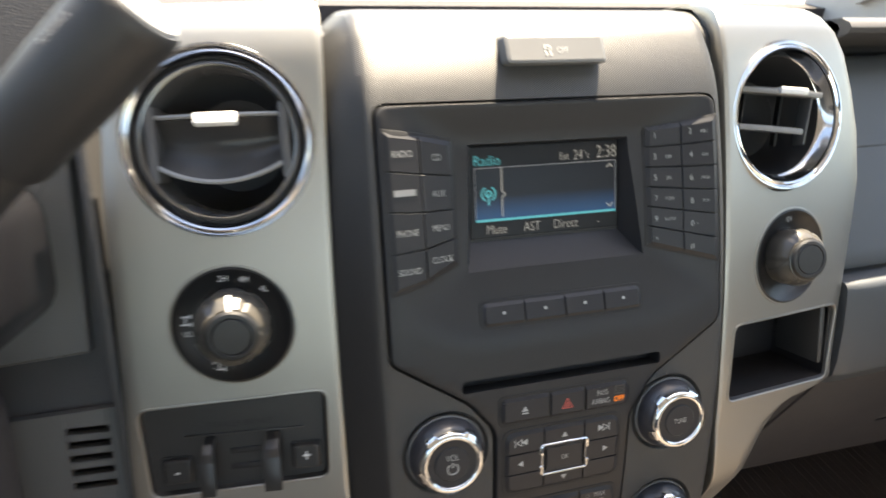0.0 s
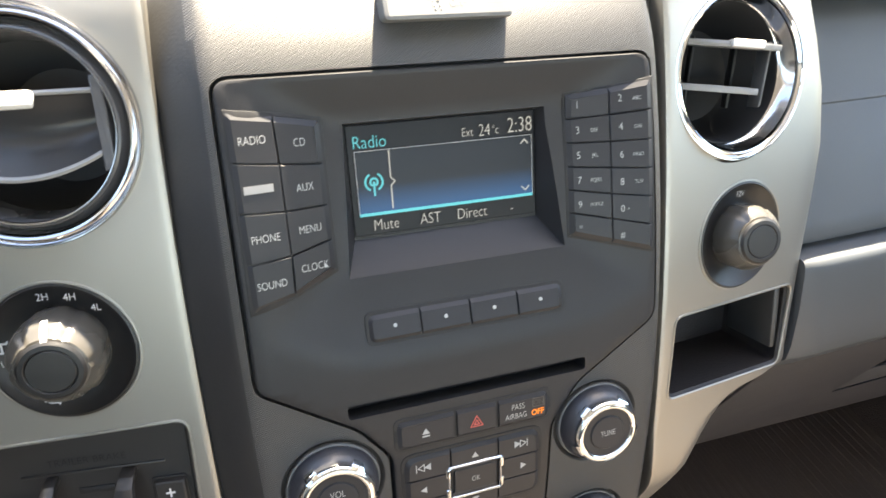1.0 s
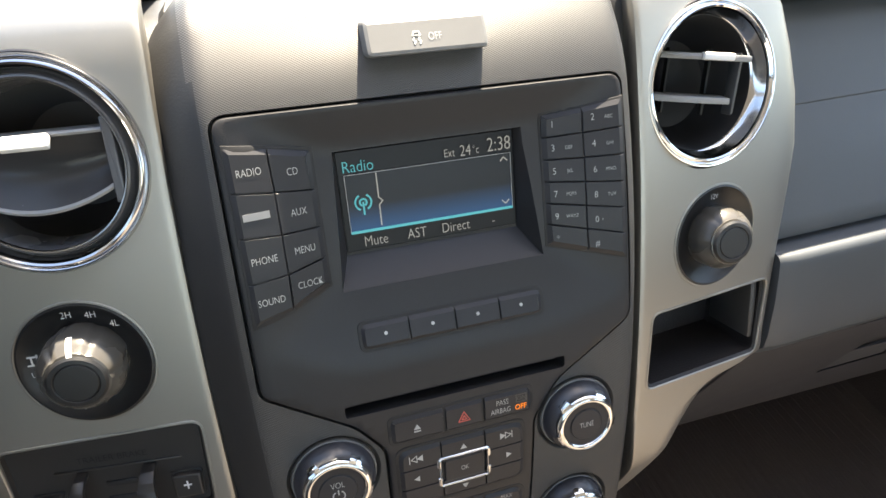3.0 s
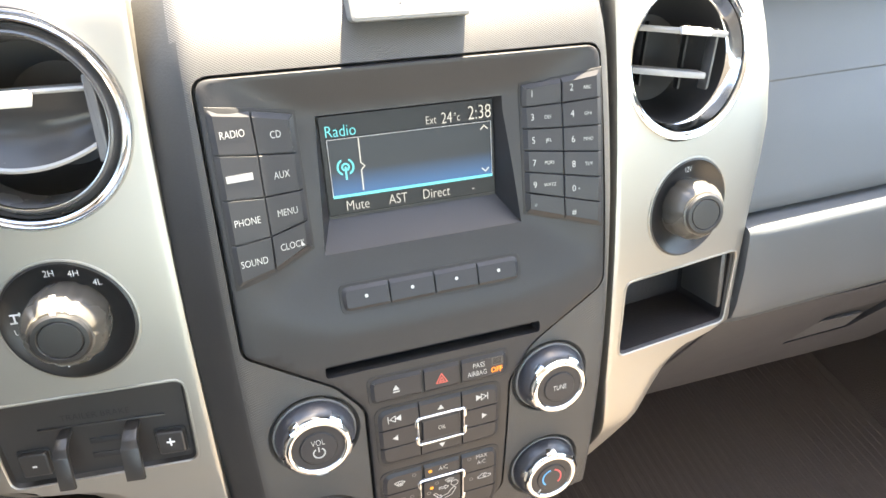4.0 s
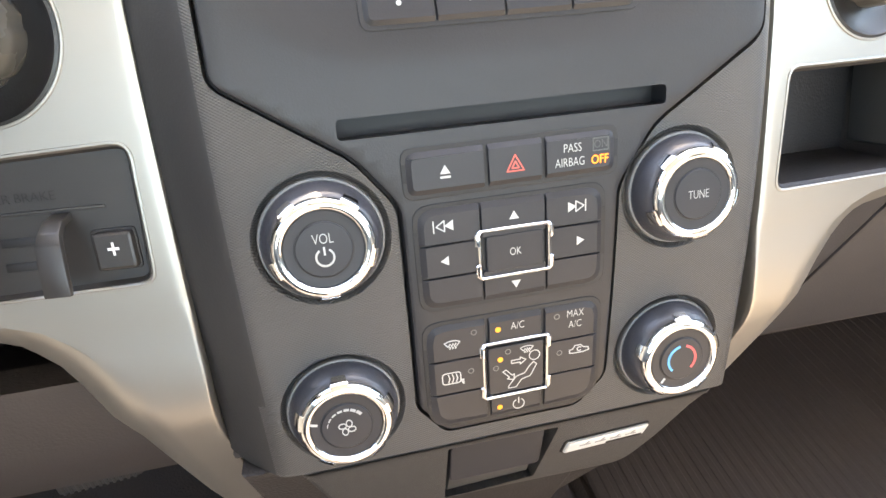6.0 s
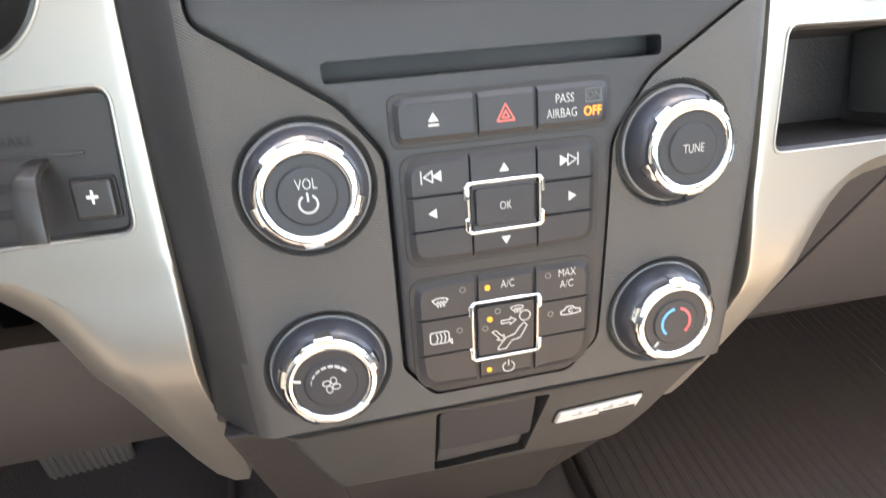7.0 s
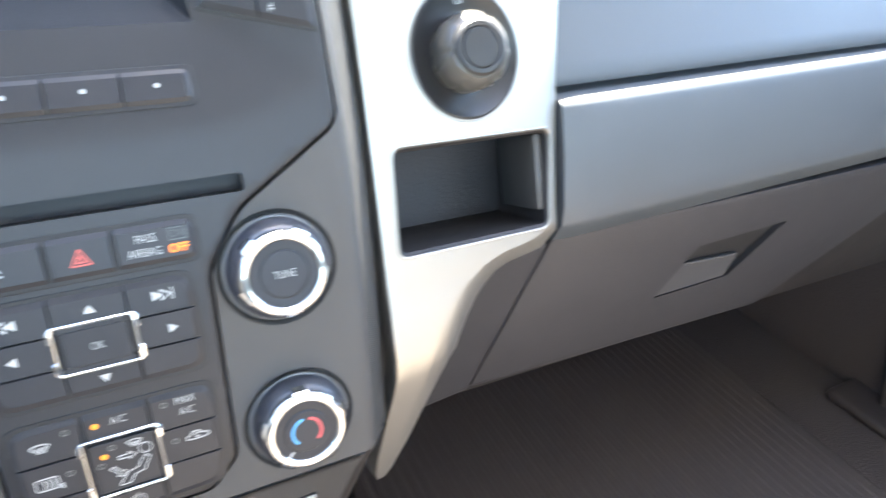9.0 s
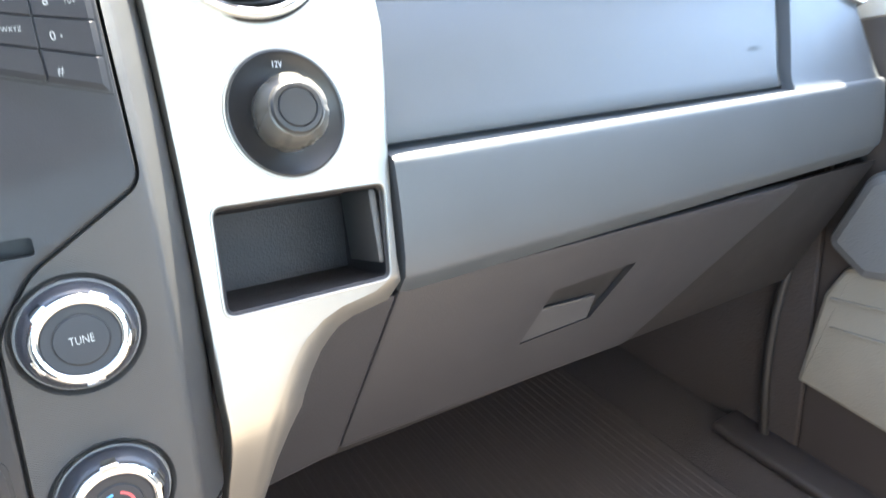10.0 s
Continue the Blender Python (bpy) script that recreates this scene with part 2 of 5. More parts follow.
def area2(poly):
    return sum(poly[i - 1][0] * poly[i][1] - poly[i][0] * poly[i - 1][1] for i in range(len(poly)))


def rings(bm, loops, cap_first=True, cap_last=True):
    vs = [[bm.verts.new(c) for c in loop] for loop in loops]
    k = len(vs[0])
    for a, b in zip(vs, vs[1:]):
        for i in range(k):
            bm.faces.new((a[i - 1], a[i], b[i], b[i - 1]))
    if cap_first:
        bm.faces.new(vs[0])
    if cap_last:
        bm.faces.new(vs[-1])
    return vs


def slab(poly, front, back, bevel=0.008, curve=face_y, bm=None, taper=0.0):
    """A plate over a polygon of (x, z): front and back are depths from the curve, its front edge bevelled."""
    bm = bm or bmesh.new()
    if area2(poly) < 0:
        poly = poly[::-1]
    loops = []
    base = inset(poly, -taper) if taper else poly
    for p, y in ((base, back), (poly, front + bevel), (inset(poly, bevel * 0.3), front + bevel * 0.3), (inset(poly, bevel), front)):
        loops.append([(x, curve(z) + y, z) for x, z in p])
    rings(bm, loops)
    return bm


def frame_ring(outer, inner, front, back, curve=face_y, bevel=0.006):
    """A frame between two polygons with as many points."""
    bm = bmesh.new()
    loops = []
    for p, y in ((outer, back), (outer, front + bevel), (inset(outer, bevel), front), (inset(inner, -bevel), front), (inner, front + bevel), (inner, back)):
        loops.append([(x, curve(z) + y, z) for x, z in p])
    loops.append(loops[0])
    vs = [[bm.verts.new(c) for c in loop] for loop in loops[:-1]]
    vs.append(vs[0])
    k = len(outer)
    for a, b in zip(vs, vs[1:]):
        for i in range(k):
            bm.faces.new((a[i - 1], a[i], b[i], b[i - 1]))
    return bm


def rect(x0, z0, x1, z1, r=0.02, n=3):
    return rounded([(x0, z0), (x1, z0), (x1, z1), (x0, z1)], r, n)


def spun(profile, n=64, cap=True, wobble=None, bm=None):
    """A turned solid round the y axis: profile of (radius, y)."""
    bm = bm or bmesh.new()
    loops = []
    for r, y in profile:
        loops.append([(r * math.cos(2 * math.pi * i / n) * (wobble(i, r) if wobble else 1), y,
                       r * math.sin(2 * math.pi * i / n) * (wobble(i, r) if wobble else 1)) for i in range(n)])
    rings(bm, loops, cap, cap)
    return bm


def moved(bm, at, lean=0.0, turn=0.0):
    m = Matrix.Translation(at) @ Euler((radians(lean), 0, radians(turn))).to_matrix().to_4x4()
    bmesh.ops.transform(bm, matrix=m, verts=bm.verts)
    return bm


def box(x0, y0, z0, x1, y1, z1, bevel=0.0, bm=None, seg=2):
    bm = bm or bmesh.new()
    made = bmesh.ops.create_cube(bm, size=1.0, matrix=Matrix.Translation(((x0 + x1) / 2, (y0 + y1) / 2, (z0 + z1) / 2)) @ Matrix.Diagonal((x1 - x0, y1 - y0, z1 - z0, 1)))
    if bevel:
        edges = {e for v in made["verts"] for e in v.link_edges}
        bmesh.ops.bevel(bm, geom=list(edges), offset=bevel, segments=seg, profile=0.5, affect="EDGES")
    return bm


def strokes(lines, width, lift, at=(0, 0), scale=1.0, curve=face_y, closed=()):
    """Thin raised lines of ink along polylines of (x, z)."""
    bm = bmesh.new()
    w = width / 2
    for k, line in enumerate(lines):
        pts = [Vector((at[0] + x * scale, at[1] + z * scale)) for x, z in line]
        if k in closed:
            pts.append(pts[0])
        for a, b in zip(pts, pts[1:]):
            d = (b - a)
            if d.length < 1e-6:
                continue
            d.normalize()
            n = Vector((-d.y, d.x)) * w
            a2, b2 = a - d * w * 0.5, b + d * w * 0.5
            q = [a2 - n, b2 - n, b2 + n, a2 + n]
            lo = [bm.verts.new((p.x, curve(p.y) - lift, p.y)) for p in q]
            hi = [bm.verts.new((p.x, curve(p.y) - lift + 0.003, p.y)) for p in q]
            bm.faces.new(lo)
            bm.faces.new(hi[::-1])
            for i in range(4):
                bm.faces.new((lo[i - 1], hi[i - 1], hi[i], lo[i]))
    return bm


def arc(cx, cz, r, a0, a1, n=20):
    return [(cx + r * math.cos(radians(a0 + (a1 - a0) * i / n)), cz + r * math.sin(radians(a0 + (a1 - a0) * i / n))) for i in range(n + 1)]


def patch(poly, lift, curve=face_y, thick=0.003):
    """A flat inked shape."""
    bm = bmesh.new()
    if area2(poly) < 0:
        poly = poly[::-1]
    rings(bm, [[(x, curve(z) - lift + thick, z) for x, z in poly], [(x, curve(z) - lift, z) for x, z in poly]])
    return bm


def lettering(words, height, at, lift, mat, parent, name="legend", curve=face_y, squeeze=0.85, place=None, bold=-0.012):
    """Words in the built-in font on the face; at is the middle of the line. place: a pose in the dash frame instead."""
    cu = bpy.data.curves.new("words", "FONT")
    cu.body, cu.size, cu.align_x, cu.align_y = words, 1.0, "CENTER", "CENTER"
    cu.offset = bold
    cu.resolution_u = 3
    cu.extrude = 0.004
    tmp = new("words", cu)
    bpy.context.view_layer.update()
    me = bpy.data.meshes.new_from_object(tmp.evaluated_get(bpy.context.evaluated_depsgraph_get()))
    bpy.data.objects.remove(tmp)
    bpy.data.curves.remove(cu)
    o = ORIGIN[parent.name]
    k = height * 1.38
    for v in me.vertices:
        x, z, d = v.co.x * k * squeeze, v.co.y * k, v.co.z * k
        if place is None:
            p = Vector((at[0] + x, curve(at[1] + z) - lift - d, at[1] + z))
        else:
            p = place @ Vector((x, -d, z))
        v.co = (p - o) * U
    me.name = name
    return finish(name, me, mat, parent, o, "", False)


# ---- cab shell and ground ----
def world_mesh(name, bm, mat, label, category, kind="structure", smooth=False):
    me = bpy.data.meshes.new(name)
    bmesh.ops.recalc_face_normals(bm, faces=bm.faces)
    bm.to_mesh(me)
    bm.free()
    me.materials.append(mat)
    if smooth:
        for p in me.polygons:
            p.use_smooth = True
        me.set_sharp_from_angle(angle=radians(38))
    return tagged(new(name, me), label, category, "", kind)


def bar_between(bm, a, b, w, d):
    """A beam of w by d from a to b."""
    a, b = Vector(a), Vector(b)
    q = (b - a).to_track_quat("Z", "Y").to_matrix().to_4x4()
    bmesh.ops.create_cube(bm, size=1.0, matrix=Matrix.Translation((a + b) / 2) @ q @ Matrix.Diagonal((w, d, (b - a).length, 1)))
    return bm


# unseen ground, made pale so that it bounces light into the cab
world_mesh("ground", box(-3000, -3000, -0.75, 3000, 3000, -0.70), M_GROUND, "unseen pale concrete ground around the truck that bounces light in", "ground")
world_mesh("floor", box(-0.92, -1.3, -0.05, 1.04, 0.9, 0.0), M_CARPET, "dark carpeted cab floor", "floor")
# unseen block in place of a seat, added as a warm reflector
world_mesh("floor_rear", box(-0.08, -1.3, 0.0, 0.86, -0.40, 0.36), M_CUSHION, "unseen tan cushion block added to bounce warm light at the dash", "floor")
world_mesh("ceiling", box(-0.86, -1.3, 1.20, 0.98, -0.17, 1.25), M_CLOTH, "light cloth headliner", "ceiling")
wall = box(-0.92, 0.86, 0.0, 1.04, 0.92, 0.62)
world_mesh("wall_firewall", wall, M_CARPET, "dark carpeted firewall ahead of the footwells", "wall")
# unseen rear wall; its opening is sized to let fill light onto the stack
back = box(-0.92, -1.36, 0.0, 1.04, -1.30, 0.62)
box(-0.92, -1.36, 1.17, 1.04, -1.30, 1.25, bm=back)
box(-0.92, -1.36, 0.62, -0.74, -1.30, 1.17, bm=back)
box(0.80, -1.36, 0.62, 1.04, -1.30, 1.17, bm=back)
world_mesh("wall_rear", back, M_GREYPANEL, "unseen grey rear cab wall with a window opening for fill light", "wall")
for side in (-1, 1):
    wide = 0.10 if side > 0 else 0.0
    xs = sorted((side * (0.88 + wide), side * (0.94 + wide)))
    # sill heights set how much side light reaches the dash
    sill = 0.66 if side > 0 else 0.88
    sidew = box(xs[0], -1.3, 1.18, xs[1], -0.15, 1.25)
    box(xs[0], 0.12, 0.0, xs[1], 0.92, 0.70, bm=sidew)
    box(xs[0], -1.3, 0.0, xs[1], 0.12, sill, bm=sidew)
    box(xs[0], -1.3, sill, xs[1], -1.15, 1.18, bm=sidew)
    bar_between(sidew, (side * (0.90 + wide), 0.80, 0.68), (side * (0.84 + wide), -0.16, 1.22), 0.07, 0.09)
    bar_between(sidew, (side * (0.91 + wide), -0.76, 0.6), (side * (0.87 + wide), -0.78, 1.22), 0.05, 0.08)
    world_mesh("wall_left" if side < 0 else "wall_right", sidew, M_SHELL if side > 0 else M_GREYPANEL, "grey cab side with a window opening and pillars" if side > 0 else "unseen dark grey driver side of the cab, its opening sized for light", "wall")

# ---- silver trim plates ----
TRIM = [  # z, inner x, outer x on the passenger side, outer x on the driver's side, extra depth
    (2.76, 1.245, 2.135, 2.10, 1.60), (2.77, 1.245, 2.155, 2.12, 0.60), (2.755, 1.245, 2.175, 2.14, 0.30), (2.72, 1.245, 2.215, 2.18, 0.15), (2.66, 1.245, 2.285, 2.22, 0.07), (2.55, 1.245, 2.385, 2.28, 0.02),
    (2.40, 1.25, 2.465, 2.33, 0), (2.15, 1.26, 2.555, 2.40, 0), (1.85, 1.27, 2.635, 2.43, 0), (1.50, 1.28, 2.665, 2.45, 0), (1.20, 1.285, 2.625, 2.46, 0), (0.80, 1.29, 2.565, 2.475, 0),
    (0.45, 1.29, 2.53, 2.49, 0), (0.10, 1.29, 2.512, 2.505, 0), (0.0, 1.29, 2.518, 2.51, 0), (-0.05, 1.29, 2.517, 2.50, 0), (-0.07, 1.29, 2.445, 2.42, 0), (-0.083, 1.29, 2.337, 2.30, 0), (-0.10, 1.29, 2.17, 2.12, 0),
    (-0.14, 1.29, 2.04, 2.00, 0), (-0.20, 1.29, 1.945, 1.92, 0), (-0.28, 1.29, 1.85, 1.83, 0.0), (-0.40, 1.29, 1.755, 1.75, 0.003), (-0.52, 1.295, 1.685, 1.69, 0.012),
    (-0.60, 1.295, 1.655, 1.66, 0.03), (-0.68, 1.295, 1.625, 1.635, 0.07), (-0.78, 1.29, 1.595, 1.61, 0.135), (-0.95, 1.275, 1.55, 1.575, 0.25), (-1.15, 1.265, 1.505, 1.535, 0.39), (-1.35, 1.26, 1.465, 1.50, 0.54), (-1.55, 1.275, 1.41, 1.45, 0.69), (-1.62, 1.30, 1.36, 1.40, 0.75)]


def trim_y(x, z):
    return 0.17 + 0.17 * (abs(x) - 1.35) + 0.03 * (min(max(z, -0.2), 2.5) - 1.0) ** 2 + 0.15 * max(0.0, abs(x) - 2.35) ** 2


def trim_plate(side):
    """Closed plate with rolled edges, built row by row."""
    bm = bmesh.new()
    cols = [0.0, 0.0, 0.008, 0.02, 0.035, 0.05, 0.12, 0.25, 0.4, 0.55, 0.7, 0.82, 0.92, 0.972, 0.992, 1.0, 1.0]
    roll = [0.16, 0.035, 0.011, 0.003, 0.0006, 0, 0, 0, 0, 0, 0, 0, 0, 0.003, 0.012, 0.035, 0.16]
    fr, bk = [], []
    line = [(r[2] if side > 0 else r[3], r[0]) for r in TRIM]
    last = len(TRIM) - 1
    for k, (z, xi, xr, xl, extra) in enumerate(TRIM):
        xo = line[k][0]
        # the edge of the foot rolls back over a broad radius
        p, q = line[max(0, k - 1)], line[min(last, k + 1)]
        t = Vector((q[0] - p[0], q[1] - p[1])).normalized()
        nx, nz = -t.y, t.x
        broad = min(1.0, max(0.0, (-0.03 - z) / 0.04)) * min(1.0, max(0.0, (xo - xi - 0.06) / 0.3))
        rowf, rowb = [], []
        for i, (u, d) in enumerate(zip(cols, roll)):
            if broad > 0 and i >= 12:
                off, deep = ((-0.085, 0.0), (-0.06, 0.006), (-0.02, 0.025), (0.05, 0.075), (0.115, 0.15))[i - 12]
                f = xi + (xo - xi) * u
                x = f + (xo + nx * off - f) * broad
                y = trim_y(x, z) + extra + d + (deep - d) * broad
                rowf.append(bm.verts.new((side * x, y, z + nz * off * broad)))
                continue
            x = xi + (xo - 0.085 * broad * max(0.0, nx) - xi) * u / (1 - 0.08 * broad)
            y = trim_y(x, z) + extra + d
            rowf.append(bm.verts.new((side * x, y, z)))
        for u in (0.02, 0.5, 0.98):
            x = xi + (xo - xi) * u
            rowb.append(bm.verts.new((side * x, trim_y(x, z) + extra + 0.19, z)))
        fr.append(rowf)
        bk.append(rowb)
    n = len(cols)
    for a, b in zip(range(len(fr)), range(1, len(fr))):
        for i in range(n - 1):
            bm.faces.new((fr[a][i], fr[a][i + 1], fr[b][i + 1], fr[b][i]))
        for i in range(2):
            bm.faces.new((bk[a][i], bk[a][i + 1], bk[b][i + 1], bk[b][i]))
        bm.faces.new((fr[a][0], bk[a][0], bk[b][0], fr[b][0]))
        bm.faces.new((fr[a][-1], bk[a][-1], bk[b][-1], fr[b][-1]))
    for r in (0, -1):
        bm.faces.new([*fr[r], *bk[r][::-1]])
    return bm


def prism(poly, y0, y1):
    bm = bmesh.new()
    if area2(poly) < 0:
        poly = poly[::-1]
    rings(bm, [[(x, y1, z) for x, z in poly], [(x, y0, z) for x, z in poly]])
    return bm


VENT_R, VENT_L = (1.825, 1.985), (-1.825, 1.995)
DIAL_R, DIAL_L = (1.92, 1.01), (-1.85, 1.0)
POCKET = [(1.385, 0.02), (2.43, -0.02), (2.475, 0.565), (1.41, 0.58)]
BRAKE = [(-2.40, -0.005), (-1.405, 0.03), (-1.385, 0.575), (-2.42, 0.54)]


def circle(c, r, n=64, rz=None):
    return [(c[0] + r * math.cos(2 * math.pi * i / n), c[1] + (rz or r) * math.sin(2 * math.pi * i / n)) for i in range(n)]


trim_r = thing("silver_trim_panel", (1.9, 0.3, 0.5), "satin silver painted trim panel with a curved tapering foot", "trim panel", "silver trim panels")
plate = part("plate", trim_plate(1), M_SILVER, trim_r)
cut(plate, [prism(circle(VENT_R, 0.46), -1, 1.2), prism(circle(DIAL_R, 0.345, rz=0.335), -1, 1.2), prism(rounded(POCKET, 0.06), -1, 1.2)])
trim_l = thing("silver_trim_panel", (-1.9, 0.3, 0.5), "satin silver painted trim panel beside the driver's instruments", "trim panel", "silver trim panels")
plate = part("plate", trim_plate(-1), M_SILVER, trim_l)
cut(plate, [prism(circle(VENT_L, 0.475), -1, 1.2), prism(circle(DIAL_L, 0.325), -1, 1.2), prism(rounded(BRAKE, 0.06), -1, 1.2)], "FAST")



def opening_rim(poly, parent):
    """A thin rolled lip round an opening of a trim panel."""
    if area2(poly) < 0:
        poly = poly[::-1]
    bm = bmesh.new()
    rings(bm, [[(x, trim_y(x, z) + y, z) for x, z in inset(poly, d)] for d, y in ((-0.016, 0.004), (-0.012, -0.005), (-0.004, -0.006), (0.003, 0.000), (0.007, 0.012), (0.007, 0.08))], False, False)
    return part("opening_rim", bm, M_SILVER, parent, "rolled silver lip")


opening_rim(rounded(POCKET, 0.06), trim_r)
opening_rim(rounded(BRAKE, 0.06), trim_l)
opening_rim(circle(DIAL_R, 0.347, 64, 0.337), trim_r)
opening_rim(circle(DIAL_L, 0.327), trim_l)

# ---- centre stack ----
stack = thing("center_stack", (0, 0.3, 0.5), "dark charcoal plastic center stack with woven texture surround", "center stack")
PROFILE = []  # depth, height, half width of the surround from its foot to the dash top


def arch_y(z):
    """Depth of the surround, which leans further back above the radio."""
    return face_y(z) + 0.55 * max(0.0, z - 2.12) ** 2


for i in range(37):
    z = -0.915 + i * (2.50 + 0.915) / 36
    PROFILE.append((arch_y(z), z, 1.085 + 0.03 * math.sin(math.pi * (z + 0.9) / 3.6)))
y0, t0 = arch_y(2.50), math.degrees(math.atan(0.106 * 1.65 + 1.1 * 0.38))
for k in range(1, 11):
    ang, a0 = radians(t0 + (80 - t0) * k / 10), radians(t0)
    PROFILE.append((y0 + 0.42 * (math.cos(a0) - math.cos(ang)), 2.50 + 0.42 * (math.sin(ang) - math.sin(a0)), 1.09))
PROFILE.append((PROFILE[-1][0] + 0.6, PROFILE[-1][1] + 0.10, 1.08))
PROFILE.append((PROFILE[-1][0] + 2.2, PROFILE[-1][1] + 0.10, 1.05))


def surround():
    bm = bmesh.new()
    rows = []
    tops = len(PROFILE)
    for k, (y, z, w) in enumerate(PROFILE):
        a = PROFILE[max(0, k - 1)]
        b = PROFILE[min(tops - 1, k + 1)]
        t = Vector((b[0] - a[0], b[1] - a[1])).normalized()
        inn = Vector((t.y, -t.x))      # into the dash
        row = []
        edge = [(-w - 0.165, 0.52), (-w - 0.150, 0.32), (-w - 0.125, 0.235), (-w - 0.080, 0.160), (-w - 0.035, 0.092), (-w + 0.005, 0.032), (-w + 0.025, 0.010), (-w + 0.055, 0.001)]
        wide = [(-w - 0.262, 0.54), (-w - 0.248, 0.34), (-w - 0.195, 0.235), (-w - 0.125, 0.145), (-w - 0.055, 0.075), (-w - 0.005, 0.030), (-w + 0.025, 0.010), (-w + 0.055, 0.001)]
        cs = wide + [(x, 0.0) for x in np.linspace(-w + 0.10, w - 0.07, 13)]
        cs += [(0.03 - x, d) for x, d in edge[::-1]]
        for x, d in cs:
            row.append(bm.verts.new((x, y + inn.x * d, z + inn.y * d)))
        for x in (w + 0.1, -w - 0.1):
            row.append(bm.verts.new((x, y + inn.x * 0.55, z + inn.y * 0.55)))
        rows.append(row)
    n = len(rows[0])
    for a, b in zip(rows, rows[1:]):
        for i in range(n):
            bm.faces.new((a[i - 1], a[i], b[i], b[i - 1]))
    bm.faces.new(rows[0])
    bm.faces.new(rows[-1])
    return bm


for x0, x1 in ((-1.32, -0.98), (0.98, 1.32)):
    part("arch_side", box(x0, 0.52, 0.6, x1, 3.6, 2.45, 0.03), M_FACE, stack, "dark flank of the arch")

flank = bmesh.new()
side_top = [(max(0.275, y + 0.09), z + 0.02) for y, z, w in PROFILE if z > 1.9]
side_line = [(0.45, 2.2), (0.275, 1.75), (0.275, -0.20)] + [(0.275 + 0.28 * t * t, -0.20 - 0.77 * t) for t in (0.25, 0.4, 0.55, 0.7, 0.85, 1.0)] + [(1.0, -0.97), (1.0, 0.7), (0.7, 0.9), (0.7, 2.2)]
rings(flank, [[(x, y, z) for y, z in side_line] for x in (-1.345, -1.15)])
part("arch_side", flank, M_FLANK, stack, "smooth dark flank beside the trim panel")
filler = bmesh.new()
upper = [(y + 0.22, z - 0.07) for y, z, w in PROFILE if z > 2.1]
rings(filler, [[(x, y, z) for y, z in upper[::-1] + [(0.9, 2.0), (upper[-1][0], 2.0)]] for x in (-1.40, -1.20)])
part("arch_side", filler, M_FLANK, stack, "dark flank behind the trim panel")
flank = bmesh.new()
rings(flank, [[(x, y + 0.05, z) for y, z in side_top[::-1] + [(0.275, 1.0), (0.7, 1.0), (0.7, 2.0), (side_top[-1][0], 2.0)]] for x in (1.17, 1.30)])
part("arch_side", flank, M_FLANK, stack, "smooth dark flank of the arch")
part("arch_side", box(-1.30, 0.42, -0.955, -1.05, 1.0, 0.7, 0.02), M_FLANK, stack, "dark flank below the arch")

# outline of the radio face and control column, let into the surround
OUTLINE = rounded([(-1.045, 2.155, 0.09), (-1.055, 0.74, 0.10), (-0.60, 0.43, 0.30), (-0.455, 0.24, 0.16), (-0.455, -0.68, 0.10), (-0.33, -0.845, 0.08),
                   (0.30, -0.845, 0.10), (0.44, -0.70, 0.12), (0.47, 0.20, 0.16), (0.62, 0.43, 0.30), (1.10, 0.74, 0.14), (1.075, 2.155, 0.09)], 0.05, 6)
if area2(OUTLINE) < 0:
    OUTLINE = OUTLINE[::-1]
body = part("surround", surround(), M_WEAVE, stack, "charcoal plastic with a fine woven texture")
cut(body, [prism(inset(OUTLINE, 0.0), -1, 0.45)] + [prism(circle(c, 0.262), -1, face_y(c[1]) + 0.035) for c in ((-0.744, 0.155), (0.741, 0.155), (-0.758, -0.605), (0.735, -0.605))])
body.data.materials.append(M_FLANK)      # the flank towards the driver is smooth
for p in body.data.polygons:
    if p.center.x / U + ORIGIN[body.name].x < -1.085:
        p.material_index = 1


def scoop(x, z):
    """Depth of the dish round the display: flat inside, with ramps up to the rim and a smile-shaped crease under the preset keys."""
    far = max(0.0, abs(x) - 0.45)
    low = 0.22 * (z - (0.79 + (1.0 if x < 0 else 0.45) * far * far))
    side = 0.26 * (0.93 + x) if x < 0 else 0.22 * (1.05 - x)
    return max(0.0, min(0.092, low, side, 0.42 * (2.145 - z)))


def curved_plate(outline, front, back, step=0.12, bevel=0.015, columns=()):
    """A plate over a large outline that follows the bow of the face: a slab sliced by level cuts, and by upright ones if asked."""
    outline = [p[:2] for p in outline]
    bm = slab(outline, front, back, bevel, flat_y)
    z = min(p[1] for p in outline) + step
    for x in columns:
        bmesh.ops.bisect_plane(bm, geom=[*bm.verts, *bm.edges, *bm.faces], plane_co=(x, 0, 0), plane_no=(1, 0, 0))
    while z < max(p[1] for p in outline):
        bmesh.ops.bisect_plane(bm, geom=[*bm.verts, *bm.edges, *bm.faces], plane_co=(0, 0, z), plane_no=(0, 0, 1))
        z += step
    for v in bm.verts:
        v.co.y += face_y(v.co.z)
    return bm


radio = thing("radio_control_panel", (0, 0, 0.6), "charcoal radio and climate control panel with a small lit screen", "car radio")
face_outline = inset(OUTLINE, 0.016)
faceplate = part("faceplate", curved_plate(face_outline, -0.018, 0.24, 0.06, columns=[-1.03 + 0.0605 * i for i in range(36)]), M_BEZEL, radio, "satin charcoal plastic faceplate")
